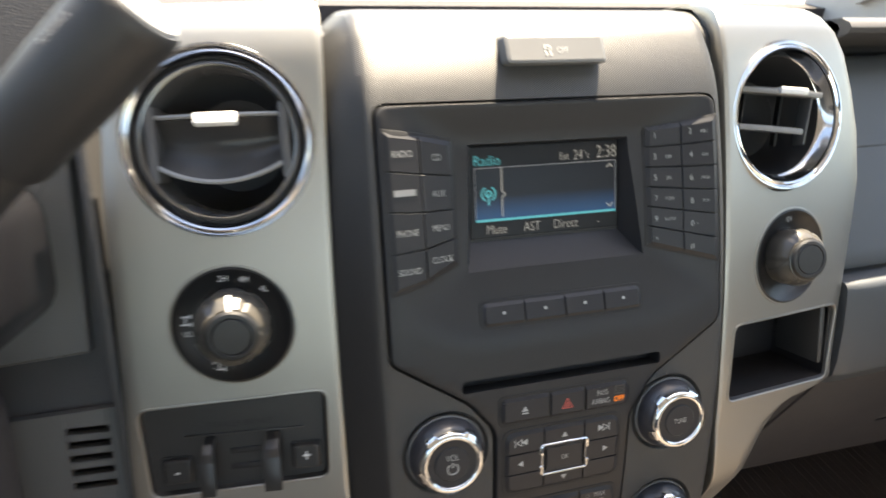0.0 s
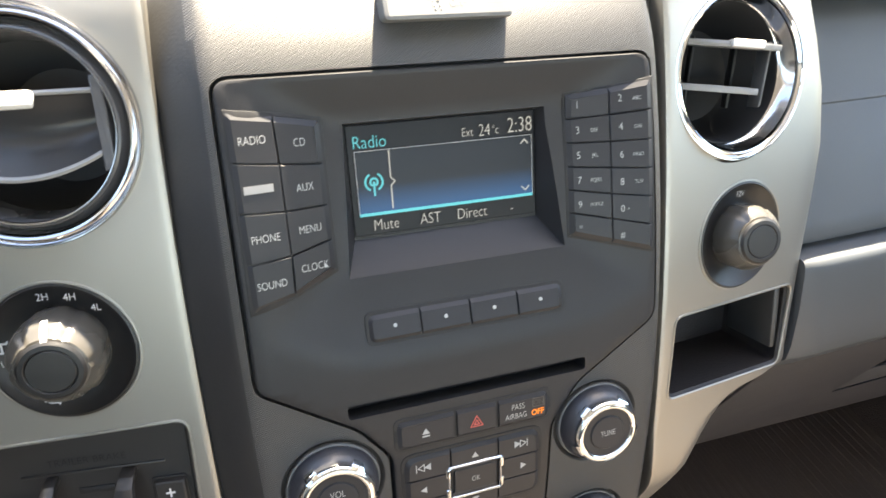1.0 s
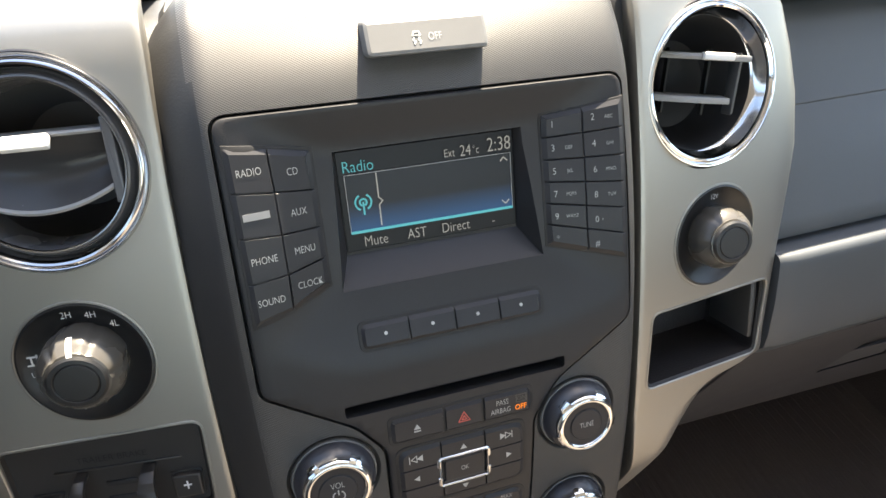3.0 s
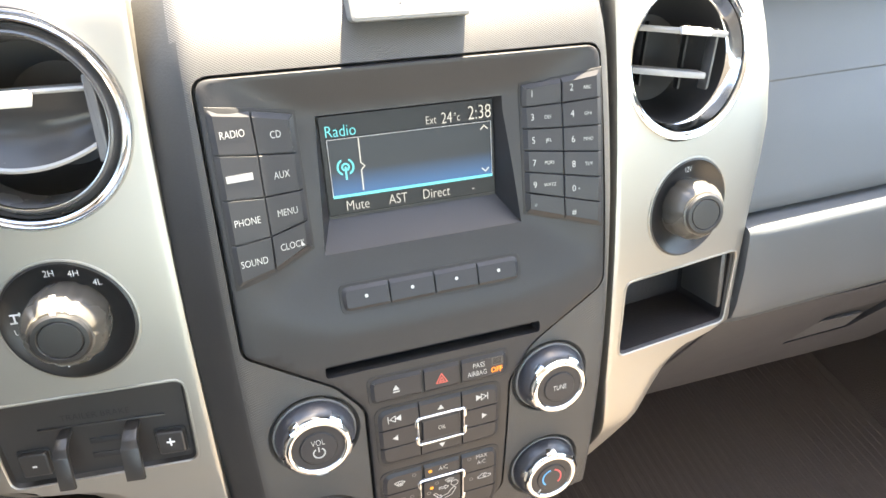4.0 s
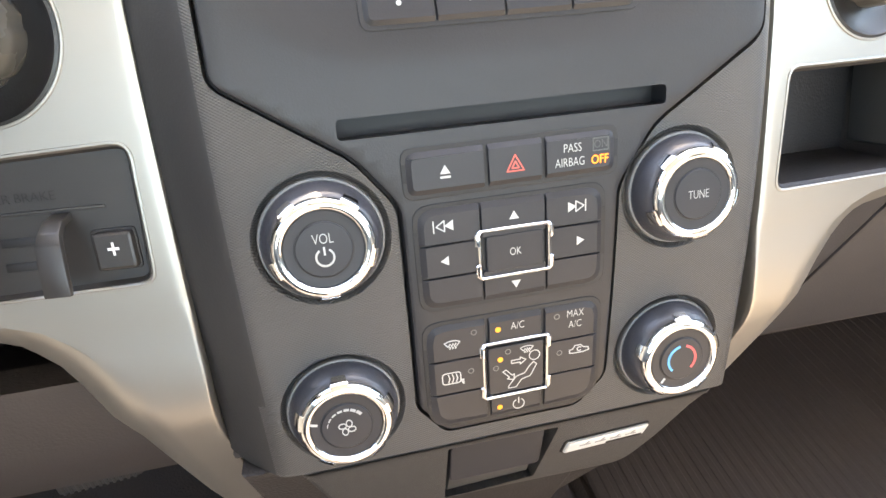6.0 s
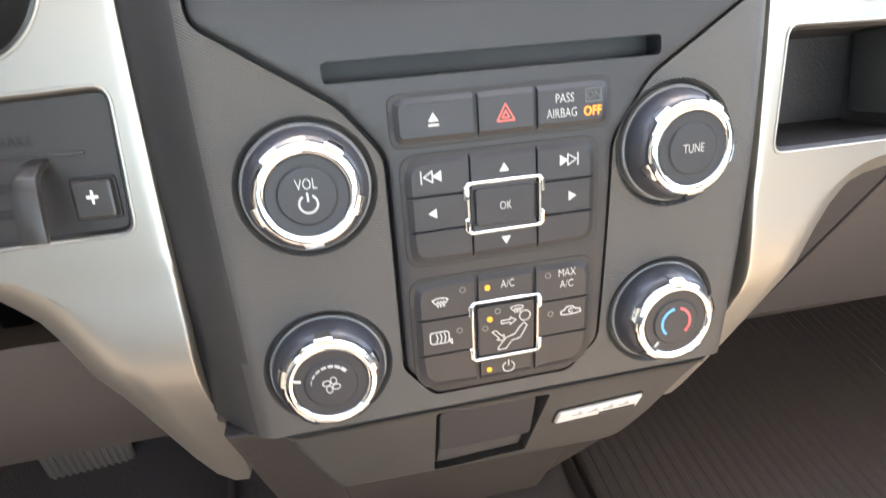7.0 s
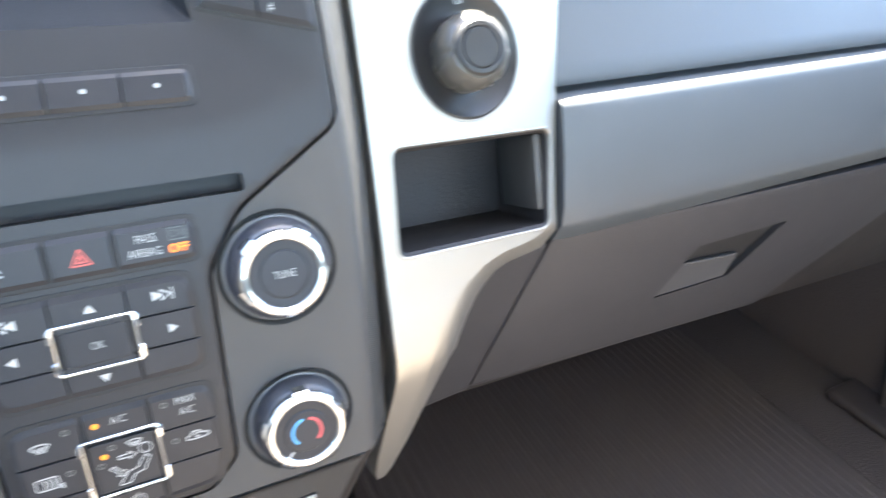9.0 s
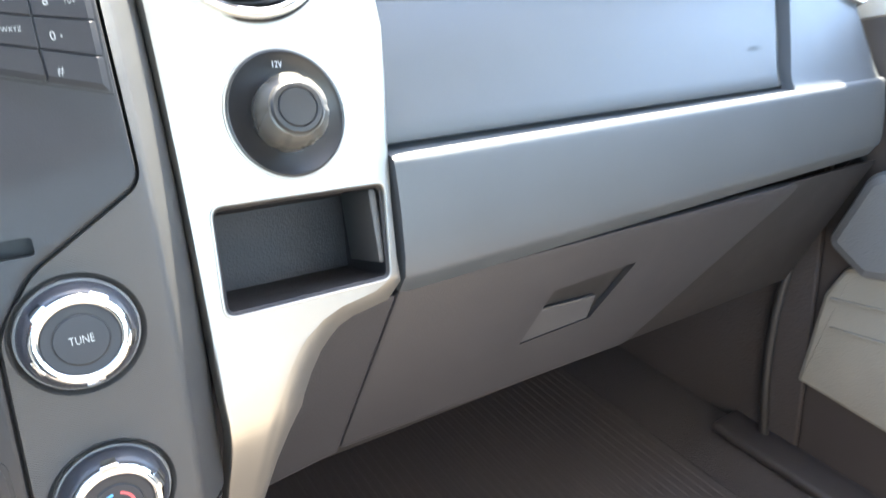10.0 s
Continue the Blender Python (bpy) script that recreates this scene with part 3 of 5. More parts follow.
# screen hood, with its sloping shelf, and the disc slot
hood = bmesh.new()
rings(hood, [[(-0.485, 0.185, 1.345), (0.485, 0.185, 1.345), (0.485, 0.185, 1.90), (-0.485, 0.185, 1.90)],
             [(-0.545, -0.03, 1.205), (0.58, -0.03, 1.205), (0.508, -0.03, 1.918), (-0.505, -0.03, 1.918)],
             [(-0.565, -0.10, 1.16), (0.61, -0.10, 1.16), (0.516, -0.10, 1.925), (-0.512, -0.10, 1.925)]])
cut(faceplate, [hood, prism(rect(-0.64, 0.512, 0.655, 0.588, 0.02), -0.4, 0.2)])
part("gap_line", frame_ring(inset(OUTLINE, 0.002), inset(OUTLINE, 0.05), 0.07, 0.22, bevel=0.002), M_BLACK, radio, "dark shadow gap round the faceplate")

# display
SCR = 0.165


def scr_y(z):
    return SCR


part("display_surround", slab(rect(-0.482, 1.362, 0.482, 1.898, 0.01), 0.008, 0.03, 0.004, scr_y), M_SCREENDARK, radio, "black glossy display border")
display = part("display", slab(rect(-0.45, 1.475, 0.46, 1.775, 0.004), 0.0, 0.02, 0.002, scr_y), M_SCREEN, radio, "lit dark blue display")
part("bar", patch([(-0.45, 1.462), (0.46, 1.462), (0.46, 1.476), (-0.45, 1.476)], 0.004, scr_y), M_CYAN, display, "lit cyan line")
part("divider", strokes([[(-0.285, 1.49), (-0.285, 1.60), (-0.265, 1.62), (-0.285, 1.64), (-0.285, 1.77)]], 0.006, 0.004, curve=scr_y), M_SCRTEXT, display)
part("divider", strokes([[(-0.45, 1.775), (0.46, 1.775)], [(-0.45, 1.47), (-0.45, 1.775)], [(0.46, 1.47), (0.46, 1.775)]], 0.003, 0.003, curve=scr_y), M_GREYINK, display)
lettering("Radio", 0.062, (-0.375, 1.815), 0.006, M_CYAN, display, curve=scr_y)
lettering("Ext", 0.045, (0.115, 1.816), 0.006, M_SCRTEXT, display, curve=scr_y, squeeze=0.75)
lettering("24", 0.062, (0.205, 1.818), 0.006, M_SCRTEXT, display, curve=scr_y, squeeze=0.75)
lettering("°c", 0.045, (0.263, 1.816), 0.006, M_SCRTEXT, display, curve=scr_y, squeeze=0.75)
lettering("2:38", 0.078, (0.395, 1.828), 0.006, M_SCRTEXT, display, curve=scr_y, squeeze=0.75)
lettering("Mute", 0.058, (-0.325, 1.412), 0.006, M_SCRTEXT, display, curve=scr_y, squeeze=0.78)
lettering("AST", 0.058, (-0.10, 1.412), 0.006, M_SCRTEXT, display, curve=scr_y, squeeze=0.78)
lettering("Direct", 0.058, (0.12, 1.412), 0.006, M_SCRTEXT, display, curve=scr_y, squeeze=0.78)
lettering("-", 0.058, (0.34, 1.412), 0.006, M_SCRTEXT, display, curve=scr_y)
part("icon", strokes([[(0, -0.055), (0, 0.01)], arc(0, 0.01, 0.018, -60, 240, 12), arc(0, 0.01, 0.042, -60, 60, 10), arc(0, 0.01, 0.042, 120, 240, 10)], 0.009, 0.004, (-0.368, 1.615), curve=scr_y), M_CYAN, display, "cyan aerial icon")
part("arrow", strokes([[(-0.02, -0.01), (0, 0.01), (0.02, -0.01)]], 0.006, 0.004, (0.42, 1.745), curve=scr_y), M_SCRTEXT, display)
part("arrow", strokes([[(-0.02, 0.01), (0, -0.01), (0.02, 0.01)]], 0.006, 0.004, (0.42, 1.505), curve=scr_y), M_SCRTEXT, display)

# disc slot
part("disc_slot", slab(rect(-0.65, 0.505, 0.665, 0.595, 0.02), 0.09, 0.2, 0.004), M_BLACK, radio, "dark disc slot mouth")


def pulled_in(p, pad, d):
    """A point moved inwards until it lies d inside an anticlockwise outline."""
    p = Vector(p)
    for turn in range(4):
        best = None
        for i in range(len(pad)):
            a, b = Vector(pad[i - 1]), Vector(pad[i])
            e = b - a
            if e.length < 1e-6:
                continue
            t = min(1.0, max(0.0, (p - a).dot(e) / e.length_squared))
            n = Vector((-e.y, e.x)).normalized()
            gap = (p - a).dot(n)
            off = (p - (a + e * t)).length
            if best is None or off < best[0]:
                best = (off, gap, n)
        if best[0] >= d - 1e-5:
            break
        p += best[2] * (d - best[1])
    return tuple(p)


def key(poly, parent, height=0.018, bevel=0.007, r=0.0, name="button", mat=None, label="", pad=None, slope=0.026):
    """A push key standing proud, with rounded shoulders; on the rim of its pad it slopes down to the panel."""
    poly = [(q[0], q[1], max(r, 0.009, q[2] if len(q) > 2 else 0)) for q in poly]
    if area2([q[:2] for q in poly]) < 0:
        poly = poly[::-1]
    p = inset(rounded(poly, r, 3), 0.002)
    zc = sum(q[1] for q in poly) / len(poly)
    if pad:
        flat = tangent(zc)
        top = [pulled_in(q, pad, slope) for q in inset(p, 0.0035)]
        sunk = [0.013 if (Vector(a) - Vector(b)).length > 0.009 else 0.003 for a, b in zip(top, p)]
        bm = bmesh.new()
        rings(bm, [[(x, flat(z) + 0.03, z) for x, z in p], [(x, flat(z) - 0.018 - height + s, z) for (x, z), s in zip(p, sunk)], [(x, flat(z) - 0.018 - height, z) for x, z in top]])
        return part(name, bm, mat or M_BUTTON, parent, label)
    return part(name, slab(p, -0.018 - height, 0.03, bevel, tangent(zc)), mat or M_BUTTON, parent, label)


KEYTOP = 0.018 + 0.018 + 0.0015


def quads(xs, tables):
    """Cells of a slanted table of keys: for each column, the heights along its two sides."""
    for c in range(len(xs) - 1):
        left, right = tables[c], tables[c + 1]
        for r in range(len(left) - 1):
            yield c, r, [(xs[c], left[r + 1]), (xs[c + 1], right[r + 1]), (xs[c + 1], right[r]), (xs[c], left[r])]


# function keys
PAD_A = [(-1.0, 1.14), (-0.803, 1.18), (-0.605, 1.262), (-0.605, 1.94), (-0.803, 1.98), (-1.0, 2.01)]
PAD_B = [(0.61, 1.25), (0.832, 1.19), (1.052, 1.13), (1.052, 2.012), (0.832, 1.982), (0.61, 1.962)]
names = [["RADIO", "", "PHONE", "SOUND"], ["CD", "AUX", "MENU", "CLOCK"]]
part("key_well", curved_plate([(-1.015, 1.125), (-0.815, 1.165), (-0.595, 1.25), (-0.592, 1.955), (-0.80, 1.995), (-1.003, 2.022)], -0.022, 0.05, 0.07, 0.003, (-0.95, -0.90, -0.85, -0.80, -0.75, -0.70, -0.65)), M_BLACK, radio)
for c, r, q in quads([-1.0, -0.803, -0.605], [[2.01, 1.80, 1.585, 1.36, 1.14], [1.98, 1.775, 1.57, 1.37, 1.18], [1.94, 1.755, 1.57, 1.41, 1.262]]):
    k = key(q, radio, r=0.012, pad=PAD_A)
    cx = sum(p[0] for p in q) / 4
    cz = sum(p[1] for p in q) / 4
    if names[c][r]:
        lettering(names[c][r], 0.037, (cx, cz - 0.005), KEYTOP, M_WHITE, k, squeeze=0.74)
    else:
        part("legend", patch([(cx - 0.062, cz - 0.017), (cx + 0.062, cz - 0.017), (cx + 0.062, cz + 0.017), (cx - 0.062, cz + 0.017)], KEYTOP), M_CAPGREY, k, "plain printed bar")

# number keys
part("key_well", curved_plate([(0.60, 1.24), (0.83, 1.18), (1.062, 1.118), (1.062, 2.025), (0.83, 1.99), (0.60, 1.972)], -0.022, 0.05, 0.07, 0.003, (0.65, 0.70, 0.75, 0.80, 0.85, 0.90, 0.95, 1.0)), M_BLACK, radio)
pad = [[("1", ""), ("3", "DEF"), ("5", "JKL"), ("7", "PQRS"), ("9", "WXYZ"), ("*", "")], [("2", "ABC"), ("4", "GHI"), ("6", "MNO"), ("8", "TUV"), ("0", "+"), ("#", "")]]
for c, r, q in quads([0.61, 0.832, 1.052], [list(np.linspace(1.962, 1.25, 7)), list(np.linspace(1.982, 1.19, 7)), list(np.linspace(2.012, 1.13, 7))]):
    k = key(q, radio, r=0.008, pad=PAD_B)
    cx = sum(p[0] for p in q) / 4
    cz = sum(p[1] for p in q) / 4
    lettering(pad[c][r][0], 0.038, (cx - 0.055, cz), KEYTOP, M_WHITE, k)
    if pad[c][r][1]:
        small = pad[c][r][1]
        lettering(small, 0.020, (cx + (0.03 if small != "+" else -0.025), cz - 0.003), KEYTOP, M_WHITE, k)

# preset keys
part("key_well", curved_plate(rect(-0.510, 0.873, 0.545, 1.035, 0.04), -0.022, 0.02, 0.07, 0.003), M_BLACK, radio)
PAD_C = rect(-0.495, 0.888, 0.53, 1.02, 0.035)
px = [-0.495, -0.237, 0.02, 0.276, 0.53]
for i in range(4):
    k = key([(px[i], 0.888, 0.035 if i == 0 else 0.006), (px[i + 1], 0.888, 0.035 if i == 3 else 0.006), (px[i + 1], 1.02, 0.035 if i == 3 else 0.006), (px[i], 1.02, 0.035 if i == 0 else 0.006)], radio, r=0.008, pad=PAD_C, slope=0.02)
    part("dot", patch(circle(((px[i] + px[i + 1]) / 2, 0.96), 0.0095, 14), KEYTOP), M_WHITE, k)

# eject, hazard and airbag keys
part("key_well", curved_plate(rect(-0.426, 0.259, 0.446, 0.458, 0.045), -0.022, 0.02, 0.07, 0.003), M_BLACK, radio)
PAD_D = rect(-0.41, 0.275, 0.43, 0.442, 0.04)
k = key([(-0.41, 0.275, 0.035), (-0.105, 0.275, 0.006), (-0.105, 0.442, 0.006), (-0.41, 0.442, 0.04)], radio, r=0.01, pad=PAD_D, slope=0.022)
part("legend", patch([(-0.282, 0.350), (-0.242, 0.350), (-0.262, 0.383)], KEYTOP), M_WHITE, k)
part("legend", patch([(-0.282, 0.333), (-0.242, 0.333), (-0.242, 0.341), (-0.282, 0.341)], KEYTOP), M_WHITE, k)
k = key([(-0.095, 0.275), (0.127, 0.275), (0.127, 0.442), (-0.095, 0.442)], radio, r=0.006, pad=PAD_D, slope=0.022)
part("legend", strokes([[(-0.034, -0.028), (0.034, -0.028), (0, 0.034)], [(-0.014, -0.017), (0.014, -0.017), (0, 0.009)]], 0.0052, KEYTOP, (0.014, 0.354), closed=(0, 1)), M_RED, k, "red hazard triangle")
k = key([(0.137, 0.275, 0.006), (0.43, 0.275, 0.035), (0.43, 0.442, 0.04), (0.137, 0.442, 0.006)], radio, r=0.01, pad=PAD_D, slope=0.022)
lettering("PASS", 0.036, (0.248, 0.385), KEYTOP, M_WHITE, k, squeeze=0.75)
lettering("AIRBAG", 0.036, (0.237, 0.330), KEYTOP, M_WHITE, k, squeeze=0.72)
lettering("OFF", 0.036, (0.362, 0.328), KEYTOP, M_OFFLAMP, k, squeeze=0.85, bold=0.012)
lettering("ON", 0.032, (0.367, 0.388), KEYTOP, M_LEDOFF, k, squeeze=0.85)
part("lamp_frame", strokes([[(-0.032, -0.024), (0.032, -0.024), (0.032, 0.024), (-0.032, 0.024)]], 0.004, KEYTOP, (0.366, 0.388), closed=(0,)), M_LEDOFF, k)


def chrome_frame(x0, z0, x1, z1, parent):
    """A bright frame whose upright sides are waisted between lugs at the corners."""
    n, w, c, e, k = 0.012, 0.017, 0.020, 0.005, 0.005
    za, zb = z0 + 0.070, z1 - 0.070
    outer = [(x0 + c, z0), (x1 - c, z0), (x1, z0 + c), (x1, za), (x1 - n, za + k), (x1 - n, zb - k), (x1, zb), (x1, z1 - c), (x1 - c, z1), (x0 + c, z1), (x0, z1 - c), (x0, zb), (x0 + n, zb - k), (x0 + n, za + k), (x0, za), (x0, z0 + c)]
    a, b, lo, hi = x0 + w + n, x1 - w - n, z0 + w, z1 - w
    inner = [(a + e, lo), (b - e, lo), (b, lo + e), (b, za), (b, za + k), (b, zb - k), (b, zb), (b, hi - e), (b - e, hi), (a + e, hi), (a, hi - e), (a, zb), (a, zb - k), (a, za + k), (a, za), (a, lo + e)]
    plane = tangent((z0 + z1) / 2)
    bm = bmesh.new()
    loops = [[(x, plane(z) + y, z) for x, z in p] for p, y in ((outer, 0.0), (outer, -0.034), (inset(outer, 0.003), -0.041), (inset(outer, 0.009), -0.046), (inset(inner, -0.009), -0.047), (inset(inner, -0.003), -0.043), (inner, -0.037), (inner, 0.0))]
    vs = [[bm.verts.new(c) for c in loop] for loop in loops]
    for p, q in zip(vs, vs[1:] + vs[:1]):
        for i in range(len(outer)):
            bm.faces.new((p[i - 1], p[i], q[i], q[i - 1]))
    return part("chrome_frame", bm, M_CHROME, parent, "bright chrome frame")


# arrow keys round the OK key
C = 0.075
part("key_well", curved_plate(rounded([(-0.404, -0.218, C), (0.396, -0.218, C), (0.396, 0.236, C), (-0.404, 0.236, C)], C, 4), -0.022, 0.02, 0.07, 0.003), M_BLACK, radio)
X = [-0.388, -0.137, 0.132, 0.38]
Z = [0.220, 0.072, -0.066, -0.202]
arrows = {}
PAD_E = rounded([(X[0], Z[3], C), (X[3], Z[3], C), (X[3], Z[0], C), (X[0], Z[0], C)], C, 3)
for c in range(3):
    for r in range(3):
        if c == 1 and r == 1:
            continue
        f = 0.004
        q = [(X[c], Z[r + 1], C if (c, r) == (0, 2) else f), (X[c + 1], Z[r + 1], C if (c, r) == (2, 2) else f), (X[c + 1], Z[r], C if (c, r) == (2, 0) else f), (X[c], Z[r], C if (c, r) == (0, 0) else f)]
        arrows[c, r] = key(q, radio, r=0.004, pad=PAD_E)


def tri(cx, cz, s, way):
    a = {"u": 90, "d": -90, "l": 180, "r": 0}[way]
    return [(cx + s * math.cos(radians(a + k)) * (0.8 if k == 0 else 1), cz + s * math.sin(radians(a + k)) * (0.8 if k == 0 else 1)) for k in (0, 125, -125)]


part("legend", patch(tri(0, 0.150, 0.024, "u"), KEYTOP), M_WHITE, arrows[1, 0])
part("legend", patch(tri(0, -0.142, 0.024, "d"), KEYTOP), M_WHITE, arrows[1, 2])
part("legend", patch(tri(-0.288, 0.003, 0.024, "l"), KEYTOP), M_WHITE, arrows[0, 1])
part("legend", patch(tri(0.278, 0.003, 0.024, "r"), KEYTOP), M_WHITE, arrows[2, 1])
part("legend", patch(tri(-0.262, 0.147, 0.026, "l"), KEYTOP), M_WHITE, arrows[0, 0])
part("legend", strokes([[(-0.325, 0.123), (-0.325, 0.171)], [(-0.315, 0.147), (-0.282, 0.125), (-0.282, 0.169)]], 0.0046, KEYTOP, closed=(1,)), M_WHITE, arrows[0, 0])
part("legend", patch(tri(0.242, 0.150, 0.026, "r"), KEYTOP), M_WHITE, arrows[2, 0])
part("legend", strokes([[(0.302, 0.126), (0.302, 0.174)], [(0.295, 0.150), (0.260, 0.128), (0.260, 0.172)]], 0.0046, KEYTOP, closed=(1,)), M_WHITE, arrows[2, 0])
k = key([(-0.122, -0.076), (0.122, -0.076), (0.122, 0.080), (-0.122, 0.080)], radio, height=0.022, r=0.016, bevel=0.005, name="ok_button")
lettering("OK", 0.034, (0, 0.0), 0.018 + 0.022 + 0.0015, M_WHITE, k, squeeze=0.72)
chrome_frame(-0.168, -0.108, 0.166, 0.110, radio)

# climate keys
part("key_well", curved_plate(rounded([(-0.408, -0.806, 0.13), (0.391, -0.806, 0.13), (0.391, -0.266, C), (-0.408, -0.266, C)], C, 4), -0.022, 0.02, 0.07, 0.003), M_BLACK, radio)
ZL = [-0.282, -0.452, -0.620, -0.790]
climate = {}
PAD_F = rounded([(-0.392, ZL[3], 0.12), (0.375, ZL[3], 0.12), (0.375, ZL[0], C), (-0.392, ZL[0], C)], C, 3)
for r in range(3):
    climate[0, r] = key([(-0.392, ZL[r + 1], 0.12 if r == 2 else 0.004), (-0.137, ZL[r + 1], 0.004), (-0.137, ZL[r], 0.004), (-0.392, ZL[r], C if r == 0 else 0.004)], radio, r=0.004, pad=PAD_F)
    climate[2, r] = key([(0.122, ZL[r + 1], 0.004), (0.375, ZL[r + 1], 0.12 if r == 2 else 0.004), (0.375, ZL[r], C if r == 0 else 0.004), (0.122, ZL[r], 0.004)], radio, r=0.004, pad=PAD_F)
climate[1, 0] = key([(-0.127, -0.402), (0.112, -0.402), (0.112, -0.282), (-0.127, -0.282)], radio, r=0.004, pad=PAD_F)
climate[1, 2] = key([(-0.127, -0.790), (0.112, -0.790), (0.112, -0.690), (-0.127, -0.690)], radio, r=0.004, pad=PAD_F)
mode = key([(-0.135, -0.665), (0.118, -0.665), (0.118, -0.425), (-0.135, -0.425)], radio, height=0.022, r=0.016, bevel=0.005, name="mode_button")
chrome_frame(-0.172, -0.690, 0.155, -0.398, radio)
lettering("A/C", 0.036, (0.002, -0.338), KEYTOP, M_WHITE, climate[1, 0], squeeze=0.75)
lettering("MAX", 0.036, (0.262, -0.330), KEYTOP, M_WHITE, climate[2, 0], squeeze=0.75)
lettering("A/C", 0.036, (0.262, -0.382), KEYTOP, M_WHITE, climate[2, 0], squeeze=0.75)


def lamp(c, top, mat, parent):
    """A small round lamp: a lit dot, or the dark ring of an unlit one."""
    if mat is M_AMBER:
        part("indicator_lamp", patch(circle(c, 0.012, 18), top), mat, parent, "lit amber indicator")
    else:
        part("indicator_lamp", strokes([arc(c[0], c[1], 0.0115, 0, 360, 18)], 0.0040, top), M_TCKEY, parent, "unlit indicator")


lamps = [(climate[1, 0], (-0.085, -0.343), M_AMBER), (climate[1, 2], (-0.085, -0.742), M_AMBER), (climate[0, 0], (-0.19, -0.335), M_LEDOFF),
         (climate[0, 1], (-0.21, -0.52), M_LEDOFF), (climate[2, 0], (0.178, -0.332), M_LEDOFF), (climate[2, 1], (0.192, -0.515), M_LEDOFF)]
for ob, c, mat in lamps:
    lamp(c, KEYTOP, mat, ob)
MODETOP = 0.018 + 0.022 + 0.0015
for c, mat in (((-0.045, -0.457), M_LEDOFF), ((-0.08, -0.49), M_AMBER), ((-0.10, -0.53), M_LEDOFF)):
    lamp(c, MODETOP, mat, mode)


def defrost(cx, cz, s):
    waves = [[(x + 0.12 * math.sin(k * 1.1), -0.5 + 0.09 * k) for k in range(9)] for x in (-0.35, 0, 0.35)]
    return [[(cx + s * x, cz + s * z) for x, z in line] for line in ([(-0.55, -0.15), (-0.95, 0.35), (-0.5, 0.55), (0, 0.6), (0.5, 0.55), (0.95, 0.35), (0.55, -0.15)], *waves)]


part("legend", strokes(defrost(-0.285, -0.377, 0.035), 0.0046, KEYTOP), M_WHITE, climate[0, 0], "white windscreen defrost symbol")
part("legend", strokes([rounded([(-0.046, -0.026), (0.034, -0.026), (0.034, 0.028), (-0.046, 0.028)], 0.014, 3), [(0.038, -0.014), (0.046, -0.014), (0.046, -0.036), (0.038, -0.024), (0.038, -0.014)], *[[(x, -0.02), (x + 0.006, 0), (x, 0.02)] for x in (-0.02, -0.003, 0.014)]], 0.0046, KEYTOP, (-0.29, -0.54), closed=(0,)), M_WHITE, climate[0, 1], "white rear defrost symbol")
part("legend", strokes([[(-0.045, -0.015), (-0.025, -0.018), (-0.015, -0.018), (0.02, -0.018), (0.045, -0.012), (0.042, 0.002), (0.02, 0.006), (0.006, 0.02), (-0.02, 0.02), (-0.032, 0.003), (-0.046, 0.0)], arc(0, 0.0, 0.010, 40, 320, 8)], 0.0046, KEYTOP, (0.285, -0.512), closed=(0,)), M_WHITE, climate[2, 1], "white air recirculation symbol")
part("legend", strokes([arc(0, 0, 0.026, 120, 420, 18), [(0, 0.005), (0, 0.034)]], 0.0046, KEYTOP, (0.003, -0.742)), M_WHITE, climate[1, 2], "white power symbol")
man = [arc(0.075, -0.497, 0.024, 0, 360, 16), [(-0.045, -0.645), (-0.01, -0.645), (0.015, -0.61), (0.055, -0.60), (0.085, -0.545), (0.07, -0.53), (0.05, -0.55), (0.03, -0.58), (-0.01, -0.59), (-0.045, -0.635)]]
arrow_a = [[(-0.03, -0.505), (0.01, -0.505), (0.01, -0.495), (0.035, -0.512), (0.01, -0.53), (0.01, -0.52), (-0.03, -0.52)], [(-0.07, -0.555), (-0.04, -0.588), (-0.05, -0.595), (-0.02, -0.605), (-0.018, -0.575), (-0.028, -0.58), (-0.055, -0.548)]]
part("legend", strokes(man + arrow_a + defrost(0.04, -0.462, 0.030), 0.004, MODETOP, closed=(1, 2, 3)), M_WHITE, mode, "white outline of seat airflow")


# let the faceplate and its upper keys into the hollow round the display
for ob in radio.children:
    kind_of = ob.name.split(".")[0]
    o = ORIGIN[ob.name]
    if kind_of in ("faceplate", "key_well"):
        for v in ob.data.vertices:
            p = v.co / U + o
            if p.y < 0.16:
                v.co.y += scoop(p.x, p.z) * U
    elif kind_of == "button":
        # a key tilts as one with the hollow under it
        xs = [v.co.x / U + o.x for v in ob.data.vertices]
        zs = [v.co.z / U + o.z for v in ob.data.vertices]
        xa, xb, za, zb = min(xs), max(xs), min(zs), max(zs)
        corner = {(i, j): scoop(x, z) for i, x in enumerate((xa, xb)) for j, z in enumerate((za, zb))}
        mean = sum(corner.values()) / 4
        if mean > 0:
            gx = (corner[1, 0] + corner[1, 1] - corner[0, 0] - corner[0, 1]) / 2 / (xb - xa)
            gz = (corner[0, 1] + corner[1, 1] - corner[0, 0] - corner[1, 0]) / 2 / (zb - za)
            for piece in (ob, *ob.children):
                for v in piece.data.vertices:
                    p = v.co / U + o
                    v.co.y += (mean + gx * (p.x - (xa + xb) / 2) + gz * (p.z - (za + zb) / 2)) * U


